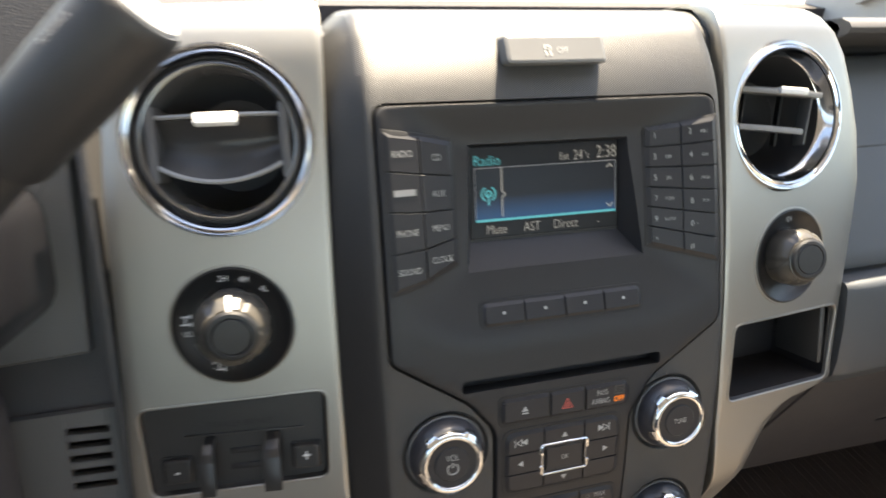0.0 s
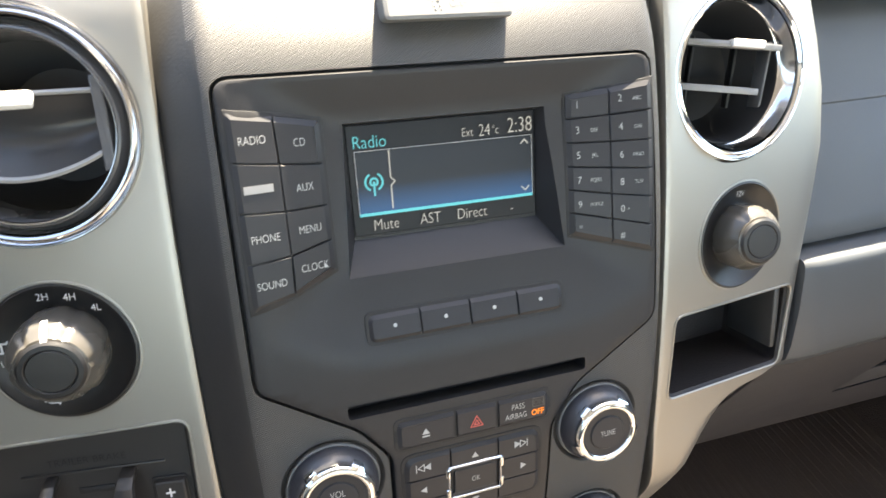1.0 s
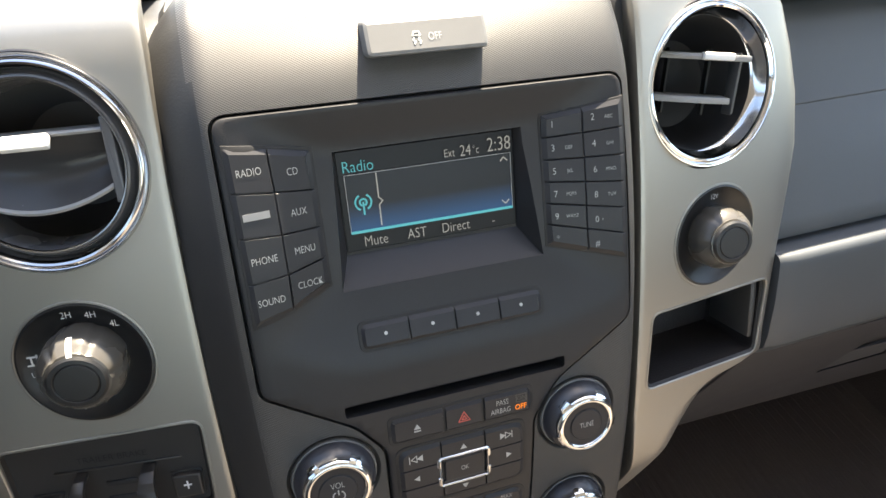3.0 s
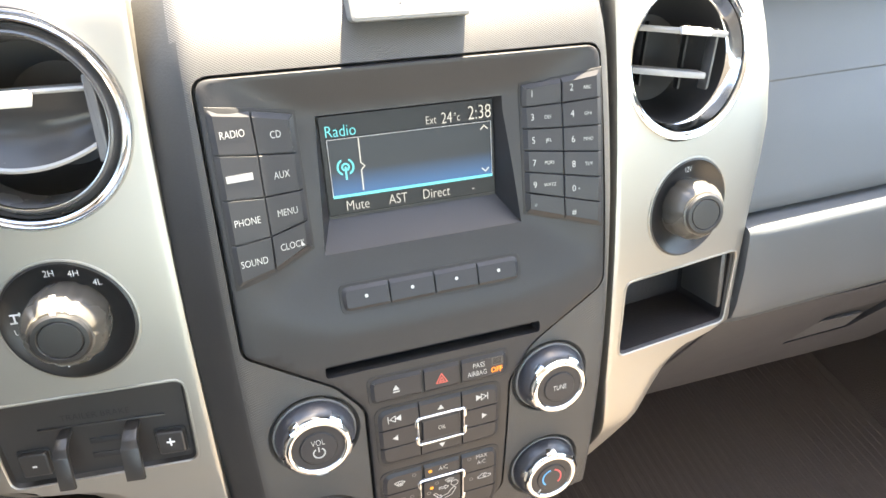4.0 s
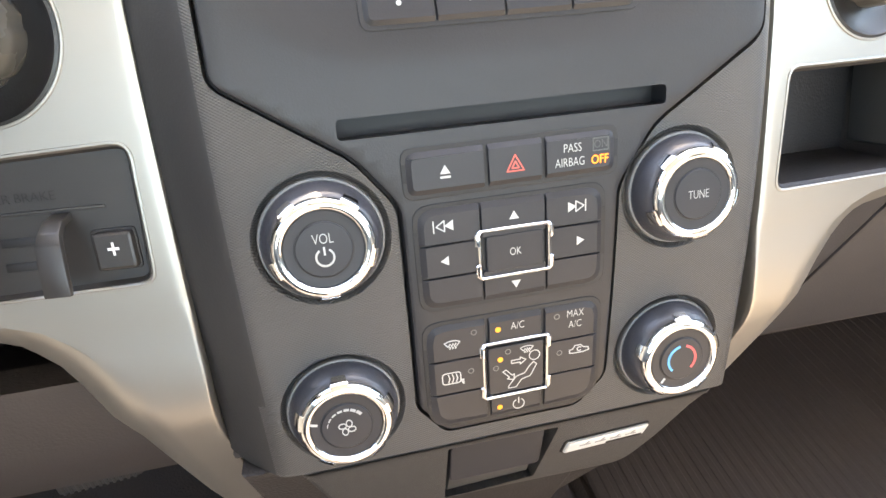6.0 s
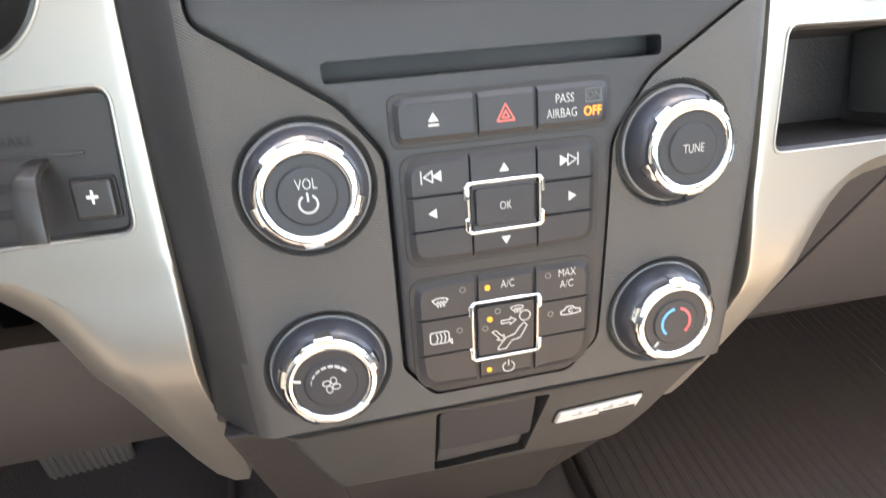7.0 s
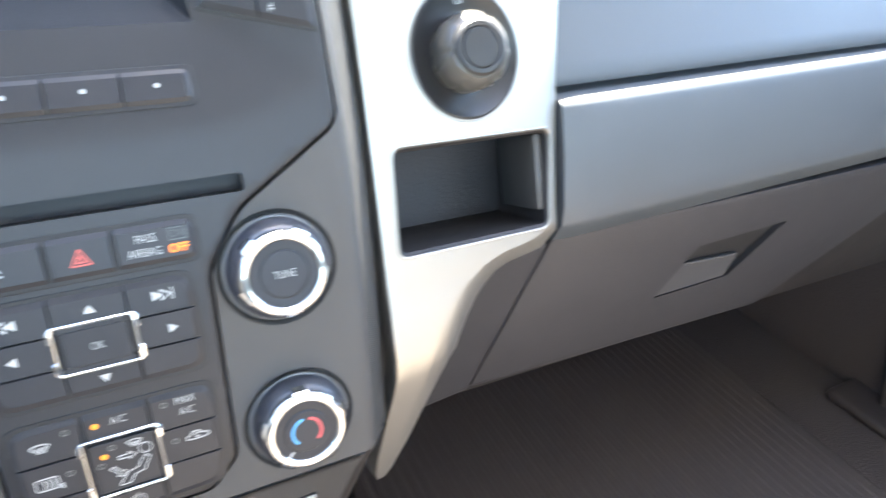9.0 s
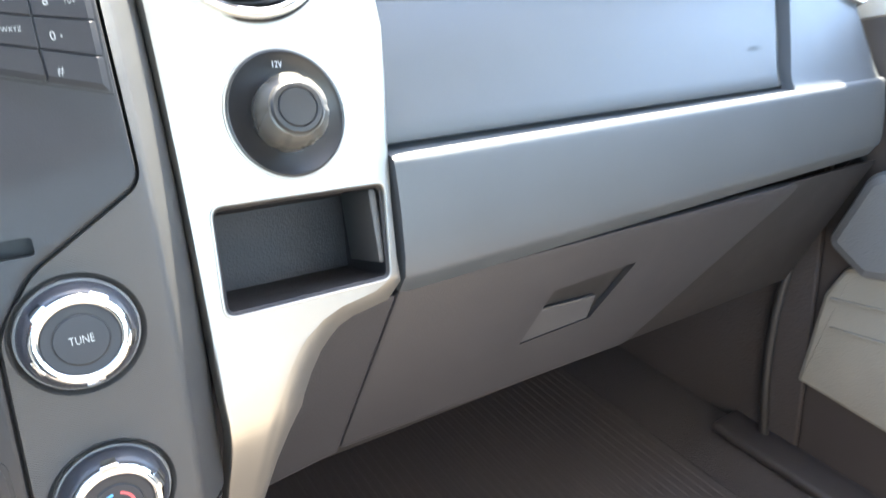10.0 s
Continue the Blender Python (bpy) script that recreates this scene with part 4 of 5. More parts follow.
# ---- rotary knobs ----
def knob(name, c, label, extra):
    """Flared soft knob with a toothed chrome ring and a round cap."""
    y = face_y(c[1])
    lean = 0.45 * math.degrees(math.atan(0.106 * (c[1] - 0.85)))
    at = (c[0], y, c[1])
    ob = thing(name, at, label, "control knob", "rotary knobs on the center stack")
    place = Matrix.Translation(at) @ Euler((radians(-lean), 0, 0)).to_matrix().to_4x4()

    def put(bm):
        bmesh.ops.transform(bm, matrix=place, verts=bm.verts)
        return bm
    part("well", put(spun([(0.2625, 0.038), (0.2625, -0.0005), (0.258, 0.003), (0.252, 0.011), (0.246, 0.021), (0.241, 0.030), (0.20, 0.034), (0.10, 0.034)], 72)), M_WEAVE, ob, "shallow dished recess round the knob")
    part("skirt_ring", put(spun([(0.232, 0.03), (0.237, 0.0), (0.234, -0.008), (0.224, -0.010), (0.220, 0.03)], 96)), M_GREYPANEL, ob, "thin grey skirt ring")
    ribs = lambda i, r: 1.0 - (0.012 if i % 2 else 0.0)
    part("grip", put(spun([(0.222, 0.03), (0.228, -0.010), (0.226, -0.030), (0.217, -0.058), (0.204, -0.085), (0.192, -0.102), (0.17, -0.112), (0.12, -0.112)], 128, wobble=ribs)), M_KNOB, ob, "dark ribbed grip")
    ring = spun([(0.145, -0.105), (0.145, -0.130), (0.151, -0.138), (0.162, -0.141), (0.176, -0.137), (0.186, -0.126), (0.190, -0.112), (0.185, -0.098)], 96)
    for k in range(5):
        a = radians(-90 + 72 * k + extra.get("turn", 0))
        w0, w1 = 0.19, 0.15
        loop = []
        for (r, yy, w) in ((0.178, -0.137, w0), (0.192, -0.130, w0), (0.202, -0.110, w1), (0.209, -0.085, w1 * 0.9), (0.200, -0.080, w1 * 0.9), (0.184, -0.100, w0)):
            loop.append([(r * math.cos(a + s * w), yy, r * math.sin(a + s * w)) for s in (-1, -0.4, 0.4, 1)])
        vs = [[ring.verts.new(p) for p in l] for l in loop]
        for i in range(len(vs)):
            for j in range(3):
                ring.faces.new((vs[i - 1][j], vs[i - 1][j + 1], vs[i][j + 1], vs[i][j]))
        ring.faces.new([v[0] for v in vs])
        ring.faces.new([v[3] for v in vs])
    part("chrome_ring", put(ring), M_CHROME, ob, "polished chrome ring with five lugs")
    part("dish", put(spun([(0.147, -0.10), (0.147, -0.126), (0.142, -0.130), (0.112, -0.128), (0.10, -0.128)], 72)), M_BUTTON, ob)
    cap = part("cap", put(spun([(0.103, -0.12), (0.103, -0.131), (0.099, -0.135), (0.05, -0.136), (0.002, -0.136)], 64)), M_BUTTON, ob, "round matte black cap")
    part("cap_gap", put(spun([(0.104, -0.12), (0.108, -0.1285), (0.104, -0.1295), (0.100, -0.12)], 64)), M_BLACK, ob)
    return ob, cap, place, put


def on_cap(lines, w, put, closed=()):
    return put(strokes(lines, w, 0.1385, curve=flat_y, closed=closed))


PINCH = 0.72
ob, cap, place, put = knob("volume_knob", (-0.744, 0.155), "black volume knob with chrome lugged ring and power symbol", {})
lettering("VOL", 0.040, None, 0, M_WHITE, cap, place=place @ Matrix.Translation((0, -0.1375, 0.04)), squeeze=0.72)
part("legend", on_cap([[(x, z - 0.028) for x, z in arc(0, 0, 0.032, 125, 415, 20)], [(0, -0.018), (0, 0.010)]], 0.007, put), M_WHITE, cap)
ob, cap, place, put = knob("tuning_knob", (0.741, 0.155), "black tuning knob with chrome lugged ring", {"turn": 6})
lettering("TUNE", 0.036, None, 0, M_WHITE, cap, place=place @ Matrix.Translation((0, -0.1375, 0.0)), squeeze=0.72)
ob, cap, place, put = knob("fan_speed_knob", (-0.758, -0.605), "black fan speed knob with chrome lugged ring and fan symbol", {"turn": 38})
blades = []
for k in range(4):
    a, blade = 90 * k + 62, []
    for j in range(13):
        u = 2 * math.pi * j / 12
        ex, ez = 0.0155 * math.cos(u), 0.0118 * math.sin(u)
        q, tilt = radians(a), radians(a + 32)
        blade.append((0.0205 * math.cos(q) + ex * math.cos(tilt) - ez * math.sin(tilt), -0.004 + 0.0205 * math.sin(q) + ex * math.sin(tilt) + ez * math.cos(tilt)))
    blades.append(blade)
part("legend", on_cap(blades, 0.0036, put), M_WHITE, cap, "white fan symbol")
for k in range(7):
    a0 = 172 - k * 20
    part("tick", put(strokes([arc(0, 0, 0.078, a0, a0 - 12, 3)], 0.003 + 0.0016 * k, 0.1385, curve=flat_y)), M_WHITE, cap)
part("pointer", put(strokes([[(-0.141, 0.035), (-0.117, 0.028)]], 0.010, 0.1315, curve=flat_y)), M_WHITE, ob)
ob, cap, place, put = knob("temperature_knob", (0.735, -0.605), "black temperature knob with blue and red arcs", {"turn": 36})
part("legend", on_cap([arc(0, 0, 0.066, 102, 225, 16)], 0.011, put), M_BLUE, cap, "blue cold arc")
part("legend", on_cap([arc(0, 0, 0.066, 72, -45, 16)], 0.011, put), M_PINK, cap, "red hot arc")
part("pointer", put(strokes([[(-0.092, -0.106), (-0.078, -0.089)]], 0.010, 0.1315, curve=flat_y)), M_WHITE, ob)

# ---- traction control key on the arch ----
tc = thing("traction_control_button", (0.02, 0.1, 2.41), "raised grey plastic stability off button", "button")
bm = bmesh.new()
poly = rounded([(-0.285, 2.335), (0.325, 2.335), (0.325, 2.505), (-0.285, 2.505)], 0.03, 4)
if area2(poly) < 0:
    poly = poly[::-1]
tcy = lambda z: 0.012 + 0.40 * (z - 2.335)      # its front leans back with the arch
rings(bm, [[(x, 0.34, z) for x, z in poly], [(x, tcy(z) + 0.030, z) for x, z in poly], [(x, tcy(z) + 0.008, z) for x, z in inset(poly, 0.006)], [(x, tcy(z), z) for x, z in inset(poly, 0.022)]])
button = part("button_body", bm, M_TCKEY, tc)
lettering("OFF", 0.036, (0.055, 2.408), 0.003, M_WHITE, button, curve=tcy, squeeze=0.8)
skid = [[(-0.028, 0.015), (-0.018, 0.040), (0.017, 0.040), (0.027, 0.015)], [(-0.028, 0.015), (0.027, 0.015)], [(-0.021, 0.0), (-0.028, -0.015), (-0.013, -0.025), (-0.023, -0.040)], [(0.019, 0.0), (0.012, -0.015), (0.027, -0.025), (0.017, -0.040)]]
part("legend", strokes(skid, 0.0085, 0.003, (-0.035, 2.408), 0.68, curve=tcy, closed=(0,)), M_WHITE, button, "white skidding car symbol")

# ---- lower trim, bin door and badge ----


def low_y(z):
    return 0.155 + (-0.93 - z) * 0.735


lp = [(-1.0, -0.935), (1.07, -0.935), (1.01, -1.08), (0.94, -1.40, 0.2), (0.84, -1.68, 0.15), (-0.80, -1.60, 0.08), (-0.905, -1.28, 0.2)]
tb = slab(rounded(lp, 0.02, 4), 0.0, 0.5, 0.04, low_y)
tb = part("lower_trim", tb, M_WEAVE, stack, "plain charcoal lower trim")
cut(tb, [prism(rounded([(-0.285, -1.60), (0.235, -1.565), (0.245, -1.0), (-0.315, -0.985)], 0.02), -0.5, 0.72)])
part("under_panel", slab(rounded([(-0.79, -1.64), (0.56, -1.68), (0.50, -2.3), (-0.70, -2.3)], 0.02, 2), 0.05, 0.5, 0.02, lambda z: low_y(z) + 0.0), M_LOWDARK, stack)
part("left_shoulder", slab([(-1.24, -0.90), (-0.98, -0.92), (-0.88, -1.26), (-0.77, -1.62), (-0.70, -2.3), (-1.05, -2.3)], 0.05, 0.5, 0.03, low_y), M_LOWDARK, stack)
part("right_shoulder", slab([(1.06, -0.92), (1.22, -0.90), (1.0, -1.8), (0.6, -2.3), (0.5, -2.3), (0.56, -1.72), (0.86, -1.42)], 0.16, 0.5, 0.03, low_y), M_LOWDARK, stack)
bin_ = thing("storage_bin_door", (-0.02, 0.4, -1.3), "dark plastic drop down storage bin door", "bin door")
flap_y = lambda z: low_y(-1.335) - 0.03 + 0.45 * (-1.335 - z)
part("door_panel", slab(rect(-0.285, -1.335, 0.205, -1.045, 0.035, 4), 0.0, 0.14, 0.008, flap_y), M_BUTTON, bin_)
part("lip", slab([(-0.262, -1.585), (0.215, -1.555), (0.215, -1.30), (-0.262, -1.30)], 0.055, 0.16, 0.012, low_y), M_FACE, bin_)
badge = thing("badge", (0.55, 0.4, -1.24), "small silver badge with dark plain marks", "badge")


def badge_poly(d):
    return inset(rounded([(0.335, -1.300), (0.785, -1.275), (0.785, -1.165), (0.335, -1.190)], 0.012, 3), d)


part("badge_rim", slab(badge_poly(-0.012), -0.010, 0.02, 0.006, low_y), M_BLACK, badge)
plate = part("badge_plate", slab(badge_poly(0), -0.030, 0.02, 0.014, low_y), M_BADGE, badge, "bright silver plate")
for k in range(4):
    x = 0.41 + 0.085 * k
    part("mark", strokes([[(x, -1.235 + 0.004 * k), (x + 0.055, -1.232 + 0.004 * k)], [(x + 0.03, -1.232 + 0.004 * k), (x + 0.04, -1.205 + 0.004 * k)]], 0.010, 0.033, curve=low_y), M_GREYINK, plate)
part("mark", strokes([[(0.57, -1.262), (0.76, -1.252)]], 0.018, 0.033, curve=low_y), M_BLACK, plate)


# ---- air vents ----
def vent_base(name, c, y, turn, label, r, skirt, ring, band):
    at = (c[0], y, c[1])
    ob = thing(name, at, label, "air vent", "dashboard air vents")
    m = Matrix.Translation(at) @ Euler((radians(-3.4), 0, radians(turn))).to_matrix().to_4x4()

    def put(bm):
        bmesh.ops.transform(bm, matrix=m, verts=bm.verts)
        return bm
    part("well_ring", put(spun([(r + 0.004, skirt), (r + 0.004, 0.03), (r - 0.004, 0.022), (r - 0.012, 0.03)], 96, cap=False)), M_GLOSS, ob, "dark gap round the vent")
    part("outer_ring", put(spun([(r - 0.012, skirt), (r - 0.011, 0.0), (r - 0.015, -0.009), (r - 0.021, -0.009), (r - 0.026, 0.0)], 96, cap=False)), ring, ob, "bright chrome outer ring")
    part("inner_ring", put(spun([(r - 0.025, 0.0), (r - 0.032, 0.004), (r - 0.038, -0.004), (r - 0.050, -0.010), (r - 0.060, -0.004), (r - 0.064, 0.02)], 96, cap=False)), band, ob, "second glossy ring")
    part("duct", put(spun([(r - 0.06, 0.02), (r - 0.09, 0.20), (r - 0.14, 0.42), (r - 0.24, 0.55), (0.01, 0.58)], 72, cap=False)), M_DUCT, ob, "dark vent duct")
    return ob, put


def vane(x0, x1, z, y0, y1, bow, thick=0.022, n=14, droop=0.0):
    """A horizontal blade whose front edge bows."""
    bm = bmesh.new()
    loops = []
    for i in range(n + 1):
        t = i / n
        x = x0 + (x1 - x0) * t
        f = y0 - bow * (1 - (2 * t - 1) ** 2)
        zz = z - droop * (1 - (2 * t - 1) ** 2)
        loops.append([(x, f + 0.006, zz - thick / 2), (x, f, zz), (x, f + 0.006, zz + thick / 2), (x, y1, zz + thick / 2 + 0.01), (x, y1, zz - thick / 2 + 0.01)])
    rings(bm, loops)
    return bm


ob, put = vent_base("air_vent", VENT_R, 0.250, 5, "round chrome ringed air vent with swivelled grey vanes", 0.502, 0.16, M_CHROME, M_CHROME)
# the ball is swivelled towards the driver, so the polished bowl shows on its far side
bowl = bmesh.new()
loops = []
for t in np.linspace(0, 1, 8):
    r = 0.434 + (0.402 - 0.434) * t
    cx, cz, y = -0.026 * t, 0.01 * t, 0.01 + 0.08 * math.sin(t * math.pi / 2)
    loops.append([(cx + r * math.cos(2 * math.pi * i / 72), y, cz + r * math.sin(2 * math.pi * i / 72)) for i in range(72)])
rings(bowl, loops, False, False)
part("bowl", put(bowl), M_GREYCHROME, ob, "polished chrome bowl")
ball = spun([(0.404, 0.085), (0.397, 0.080), (0.389, 0.10), (0.36, 0.25), (0.27, 0.36), (0.01, 0.40)], 64, cap=False)
part("ball", put(moved(ball, (-0.026, 0.0, 0.01))), M_BLACK, ob, "black swivelling ball")
swivel = Matrix.Translation((-0.050, 0.08, 0.02)) @ Euler((0, radians(9), radians(-27))).to_matrix().to_4x4()


def swung(bm):
    bmesh.ops.transform(bm, matrix=swivel, verts=bm.verts)
    return put(bm)


part("vane", swung(vane(-0.30, 0.29, 0.150, -0.02, 0.16, 0.05, 0.034)), M_VANE, ob, "grey horizontal vane")
part("vane", swung(vane(-0.32, 0.20, -0.100, -0.03, 0.16, 0.055, 0.036)), M_VANE, ob, "grey horizontal vane")
part("thumb_tab", swung(box(-0.01, -0.10, 0.132, 0.17, -0.01, 0.178, 0.012)), M_TAB, ob, "thumb tab on the upper vane")
for x, w, f, mat in ((-0.30, 0.035, -0.035, M_VANE), (0.245, 0.010, 0.03, M_GREYPANEL)):
    bm = slab(rounded([(x - w, -0.19), (x + w * 0.6, -0.17), (x + w, 0.17), (x - w * 0.6, 0.19)], 0.006, 2), f, 0.20, 0.006, flat_y)
    part("side_plate", swung(bm), mat, ob, "upright grey side plate")
for k in range(2):
    x = -0.15 + 0.25 * k
    part("louvre", swung(box(x - 0.007, 0.15, -0.20, x + 0.007, 0.24, 0.20, 0.002)), M_BLACK, ob)

ob, put = vent_base("air_vent", VENT_L, 0.268, -9.6, "round chrome ringed air vent with a scooped black flap", 0.514, 0.13, M_GREYCHROME, M_GREYCHROME)
part("barrel_ring", put(spun([(0.445, 0.02), (0.436, 0.06), (0.425, 0.05), (0.412, 0.006), (0.400, 0.0), (0.392, 0.010), (0.385, 0.08), (0.37, 0.20)], 80, cap=False)), M_FLAP, ob, "glossy dark stepped rim")
part("rim_line", put(spun([(0.404, 0.004), (0.400, -0.004), (0.394, -0.002), (0.391, 0.012)], 80, cap=False)), M_SATIN, ob, "fine satin rim line")
barrel = bmesh.new()
n, rows = 24, []
for j in range(13):
    t = j / 12
    row = []
    for i in range(n + 1):
        u = 2 * i / n - 1
        x = 0.318 * u
        top, bot = 0.125, -0.115 - 0.085 * (1 - u * u)
        z = top + (bot - top) * t
        y = 0.05 + 0.09 * math.sin(math.pi * t) - 0.04 * (1 - u * u) - 0.03 * t
        row.append(barrel.verts.new((x, y, z)))
    rows.append(row)
for a, b in zip(rows, rows[1:]):
    for i in range(n):
        barrel.faces.new((a[i], a[i + 1], b[i + 1], b[i]))
bmesh.ops.solidify(barrel, geom=barrel.faces[:], thickness=0.02)
part("barrel_flap", put(barrel), M_FLAP, ob, "scooped glossy black flap")
part("flap_lip", put(vane(-0.318, 0.318, -0.122, 0.01, 0.05, 0.035, 0.024, 20, 0.085)), M_VANE, ob, "grey lower lip")
part("vane", put(vane(-0.33, 0.33, 0.140, 0.03, 0.2, 0.035)), M_VANE, ob, "upper horizontal vane")
part("thumb_tab", put(moved(box(-0.10, -0.022, -0.035, 0.115, 0.022, 0.035, 0.012), (0, -0.05, 0.115), -28)), M_TAB, ob, "pale thumb tab")
for x in (-0.343, 0.343):
    part("side_plate", put(slab(rounded([(x - 0.024, -0.20), (x + 0.024, -0.20), (x + 0.024, 0.20), (x - 0.024, 0.20)], 0.006, 2), 0.005, 0.24, 0.008, flat_y)), M_FLAP, ob, "upright dark side plate")


# ---- dials ----
def dial(name, c, label, category, rx, rz, base_r, face_r, rise, lean, turn):
    """A black dished plate with a turned satin collar that carries a black cap."""
    y = trim_y(c[0], c[1])
    at = (c[0], y, c[1])
    ob = thing(name, at, label, category)
    m = Matrix.Translation(at) @ Euler((0, 0, radians(9.6 if c[0] > 0 else -9.6))).to_matrix().to_4x4()

    def put(bm):
        bmesh.ops.transform(bm, matrix=m, verts=bm.verts)
        return bm
    bm = spun([(rz + 0.004, 0.12), (rz + 0.004, -0.002), (rz - 0.008, -0.006), (rz - 0.022, 0.010), (base_r + 0.03, 0.045), (base_r, 0.05), (0.05, 0.05)], 80)
    for v in bm.verts:
        v.co.x *= rx / rz
    part("dish", put(bm), M_DISC, ob, "black dished dial plate")
    lobes = lambda i, r: 1.0 - (0.035 if i % 12 in (0, 1) and r < base_r + 0.002 else 0.0)
    tilt = Euler((radians(lean), 0, radians(turn))).to_matrix().to_4x4()

    def raised(bm):
        bmesh.ops.transform(bm, matrix=tilt, verts=bm.verts)
        return put(bm)
    part("collar", raised(spun([(base_r, 0.05), (base_r, -rise * 0.46), (base_r - 0.008, -rise * 0.60), (base_r - 0.028, -rise * 0.79), (base_r - 0.052, -rise * 0.92), (face_r + 0.012, -rise * 0.97), (face_r - 0.004, -rise)], 72, wobble=lobes)), M_COLLAR, ob, "satin dark collar")
    part("cap", raised(spun([(face_r, -rise + 0.012), (face_r + 0.002, -rise - 0.004), (face_r - 0.010, -rise - 0.016), (face_r - 0.03, -rise - 0.018), (face_r - 0.036, -rise - 0.012), (face_r - 0.042, -rise - 0.018), (0.01, -rise - 0.020)], 72)), M_DISC, ob, "round matte black cap")
    return ob, put, m, raised


ob, put, m, raised = dial("four_wheel_drive_dial", DIAL_L, "black four wheel drive selector dial with a satin dark collar", "dial", 0.325, 0.325, 0.204, 0.136, 0.175, 3, 8)
bm = bmesh.new()
rings(bm, [[(-0.012, y - 0.006, r), (0.012, y - 0.006, r), (0.012, y + 0.012, r), (-0.012, y + 0.012, r)] for r, y in ((0.136, -0.176), (0.158, -0.166), (0.182, -0.143), (0.203, -0.110))])
part("pointer", raised(bm), M_PALEINK, ob, "white pointer line")
for words, x, z in (("2H", -0.035, 0.262), ("4H", 0.078, 0.250), ("4L", 0.178, 0.190)):
    lettering(words, 0.036, None, 0, M_PALEINK, ob, place=m @ Matrix.Translation((x, 0.016, z)), squeeze=0.9)
lettering("PULL", 0.032, None, 0, M_PALEINK, ob, place=m @ Matrix.Translation((-0.258, 0.022, -0.04)), squeeze=0.8)
for (x, z) in ((-0.258, 0.03), (-0.105, -0.242)):
    bm = strokes([[(-0.03, 0.03), (0.03, 0.03)], [(-0.03, -0.015), (0.03, -0.015)], [(0, 0.03), (0, -0.015)], [(-0.03, 0.02), (-0.03, 0.04)], [(0.03, 0.02), (0.03, 0.04)], [(-0.03, -0.025), (-0.03, -0.005)], [(0.03, -0.025), (0.03, -0.005)]], 0.008, 0.0, (x, z), curve=lambda q: 0.020)
    part("legend", put(bm), M_PALEINK, ob, "drivetrain symbol")

ob, put, m, raised = dial("power_outlet", DIAL_R, "black twelve volt power outlet with satin collar and cap", "power outlet", 0.345, 0.335, 0.200, 0.136, 0.175, -3, -14)
lettering("12V", 0.036, None, 0, M_PALEINK, ob, place=m @ Matrix.Translation((-0.01, 0.018, 0.262)), squeeze=0.85)

# ---- storage pocket ----
pk = thing("storage_pocket", (1.95, 0.4, 0.28), "open dark storage pocket let into the silver trim", "storage pocket")
pp = rounded(POCKET, 0.06)
if area2(pp) < 0:
    pp = pp[::-1]
bm = bmesh.new()
ty = lambda x: trim_y(x, 0.28)
loops = [[(x, ty(x) + 0.17, z) for x, z in inset(pp, -0.03)], [(x, ty(x) + 0.025, z) for x, z in inset(pp, -0.004)], [(x, ty(x) + 0.012, z) for x, z in inset(pp, 0.006)], [(x, ty(x) + 0.03, z) for x, z in inset(pp, 0.022)],
         [(x, ty(x) + 0.10, z) for x, z in inset(pp, 0.018)], [(x, ty(x) + 0.40, z) for x, z in inset(pp, 0.03)], [(x, ty(x) + 0.48, z) for x, z in inset(pp, 0.045)], [(x, ty(x) + 0.52, z) for x, z in inset(pp, 0.06)]]
rings(bm, loops, cap_first=False)
part("liner", bm, M_LOWDARK, pk, "dark moulded liner")
part("end_wall", box(2.385, ty(2.3) + 0.07, 0.08, 2.44, ty(2.3) + 0.50, 0.54, 0.02), M_FACE, pk, "lighter grey end wall")

# ---- trailer brake controller ----
tbc = thing("trailer_brake_controller", (-1.9, 0.3, 0.28), "black trailer brake controller with plus and minus keys and squeeze levers", "brake controller")
bp = rounded(BRAKE, 0.06)
if area2(bp) < 0:
    bp = bp[::-1]
by = lambda x: trim_y(x, 0.28)
bm = bmesh.new()
loops = [[(x, by(x) + 0.17, z) for x, z in inset(bp, -0.02)], [(x, by(x) + 0.022, z) for x, z in inset(bp, -0.003)], [(x, by(x) + 0.012, z) for x, z in inset(bp, 0.008)], [(x, by(x) + 0.04, z) for x, z in inset(bp, 0.02)]]
rings(bm, loops, cap_first=False)
part("plate", bm, M_PLATE, tbc, "dark brown satin plate")
bplace = lambda x, z, d: Matrix.Translation((x, by(x) + d, z)) @ Euler((0, 0, radians(-9.65))).to_matrix().to_4x4()
lettering("TRAILER BRAKE", 0.038, None, 0, M_BLACK, tbc, place=bplace(-1.88, 0.402, 0.036), squeeze=1.0)
for x, z, sign in ((-1.525, 0.172, "+"), (-2.245, 0.148, "-")):
    bm = slab(rect(-0.088, -0.085, 0.088, 0.085, 0.02), 0.0, 0.03, 0.006, flat_y)
    bmesh.ops.transform(bm, matrix=bplace(x, z, 0.030), verts=bm.verts)
    part("key_well", bm, M_BLACK, tbc)
    bm = slab(rect(-0.076, -0.074, 0.076, 0.074, 0.018), 0.0, 0.05, 0.012, flat_y)
    bmesh.ops.transform(bm, matrix=bplace(x, z, -0.002), verts=bm.verts)
    k = part("button", bm, M_PLATE, tbc, "square dark key")
    lettering(sign, 0.075, None, 0, M_PALEINK, k, place=bplace(x, z + 0.004, -0.004), bold=0.01)
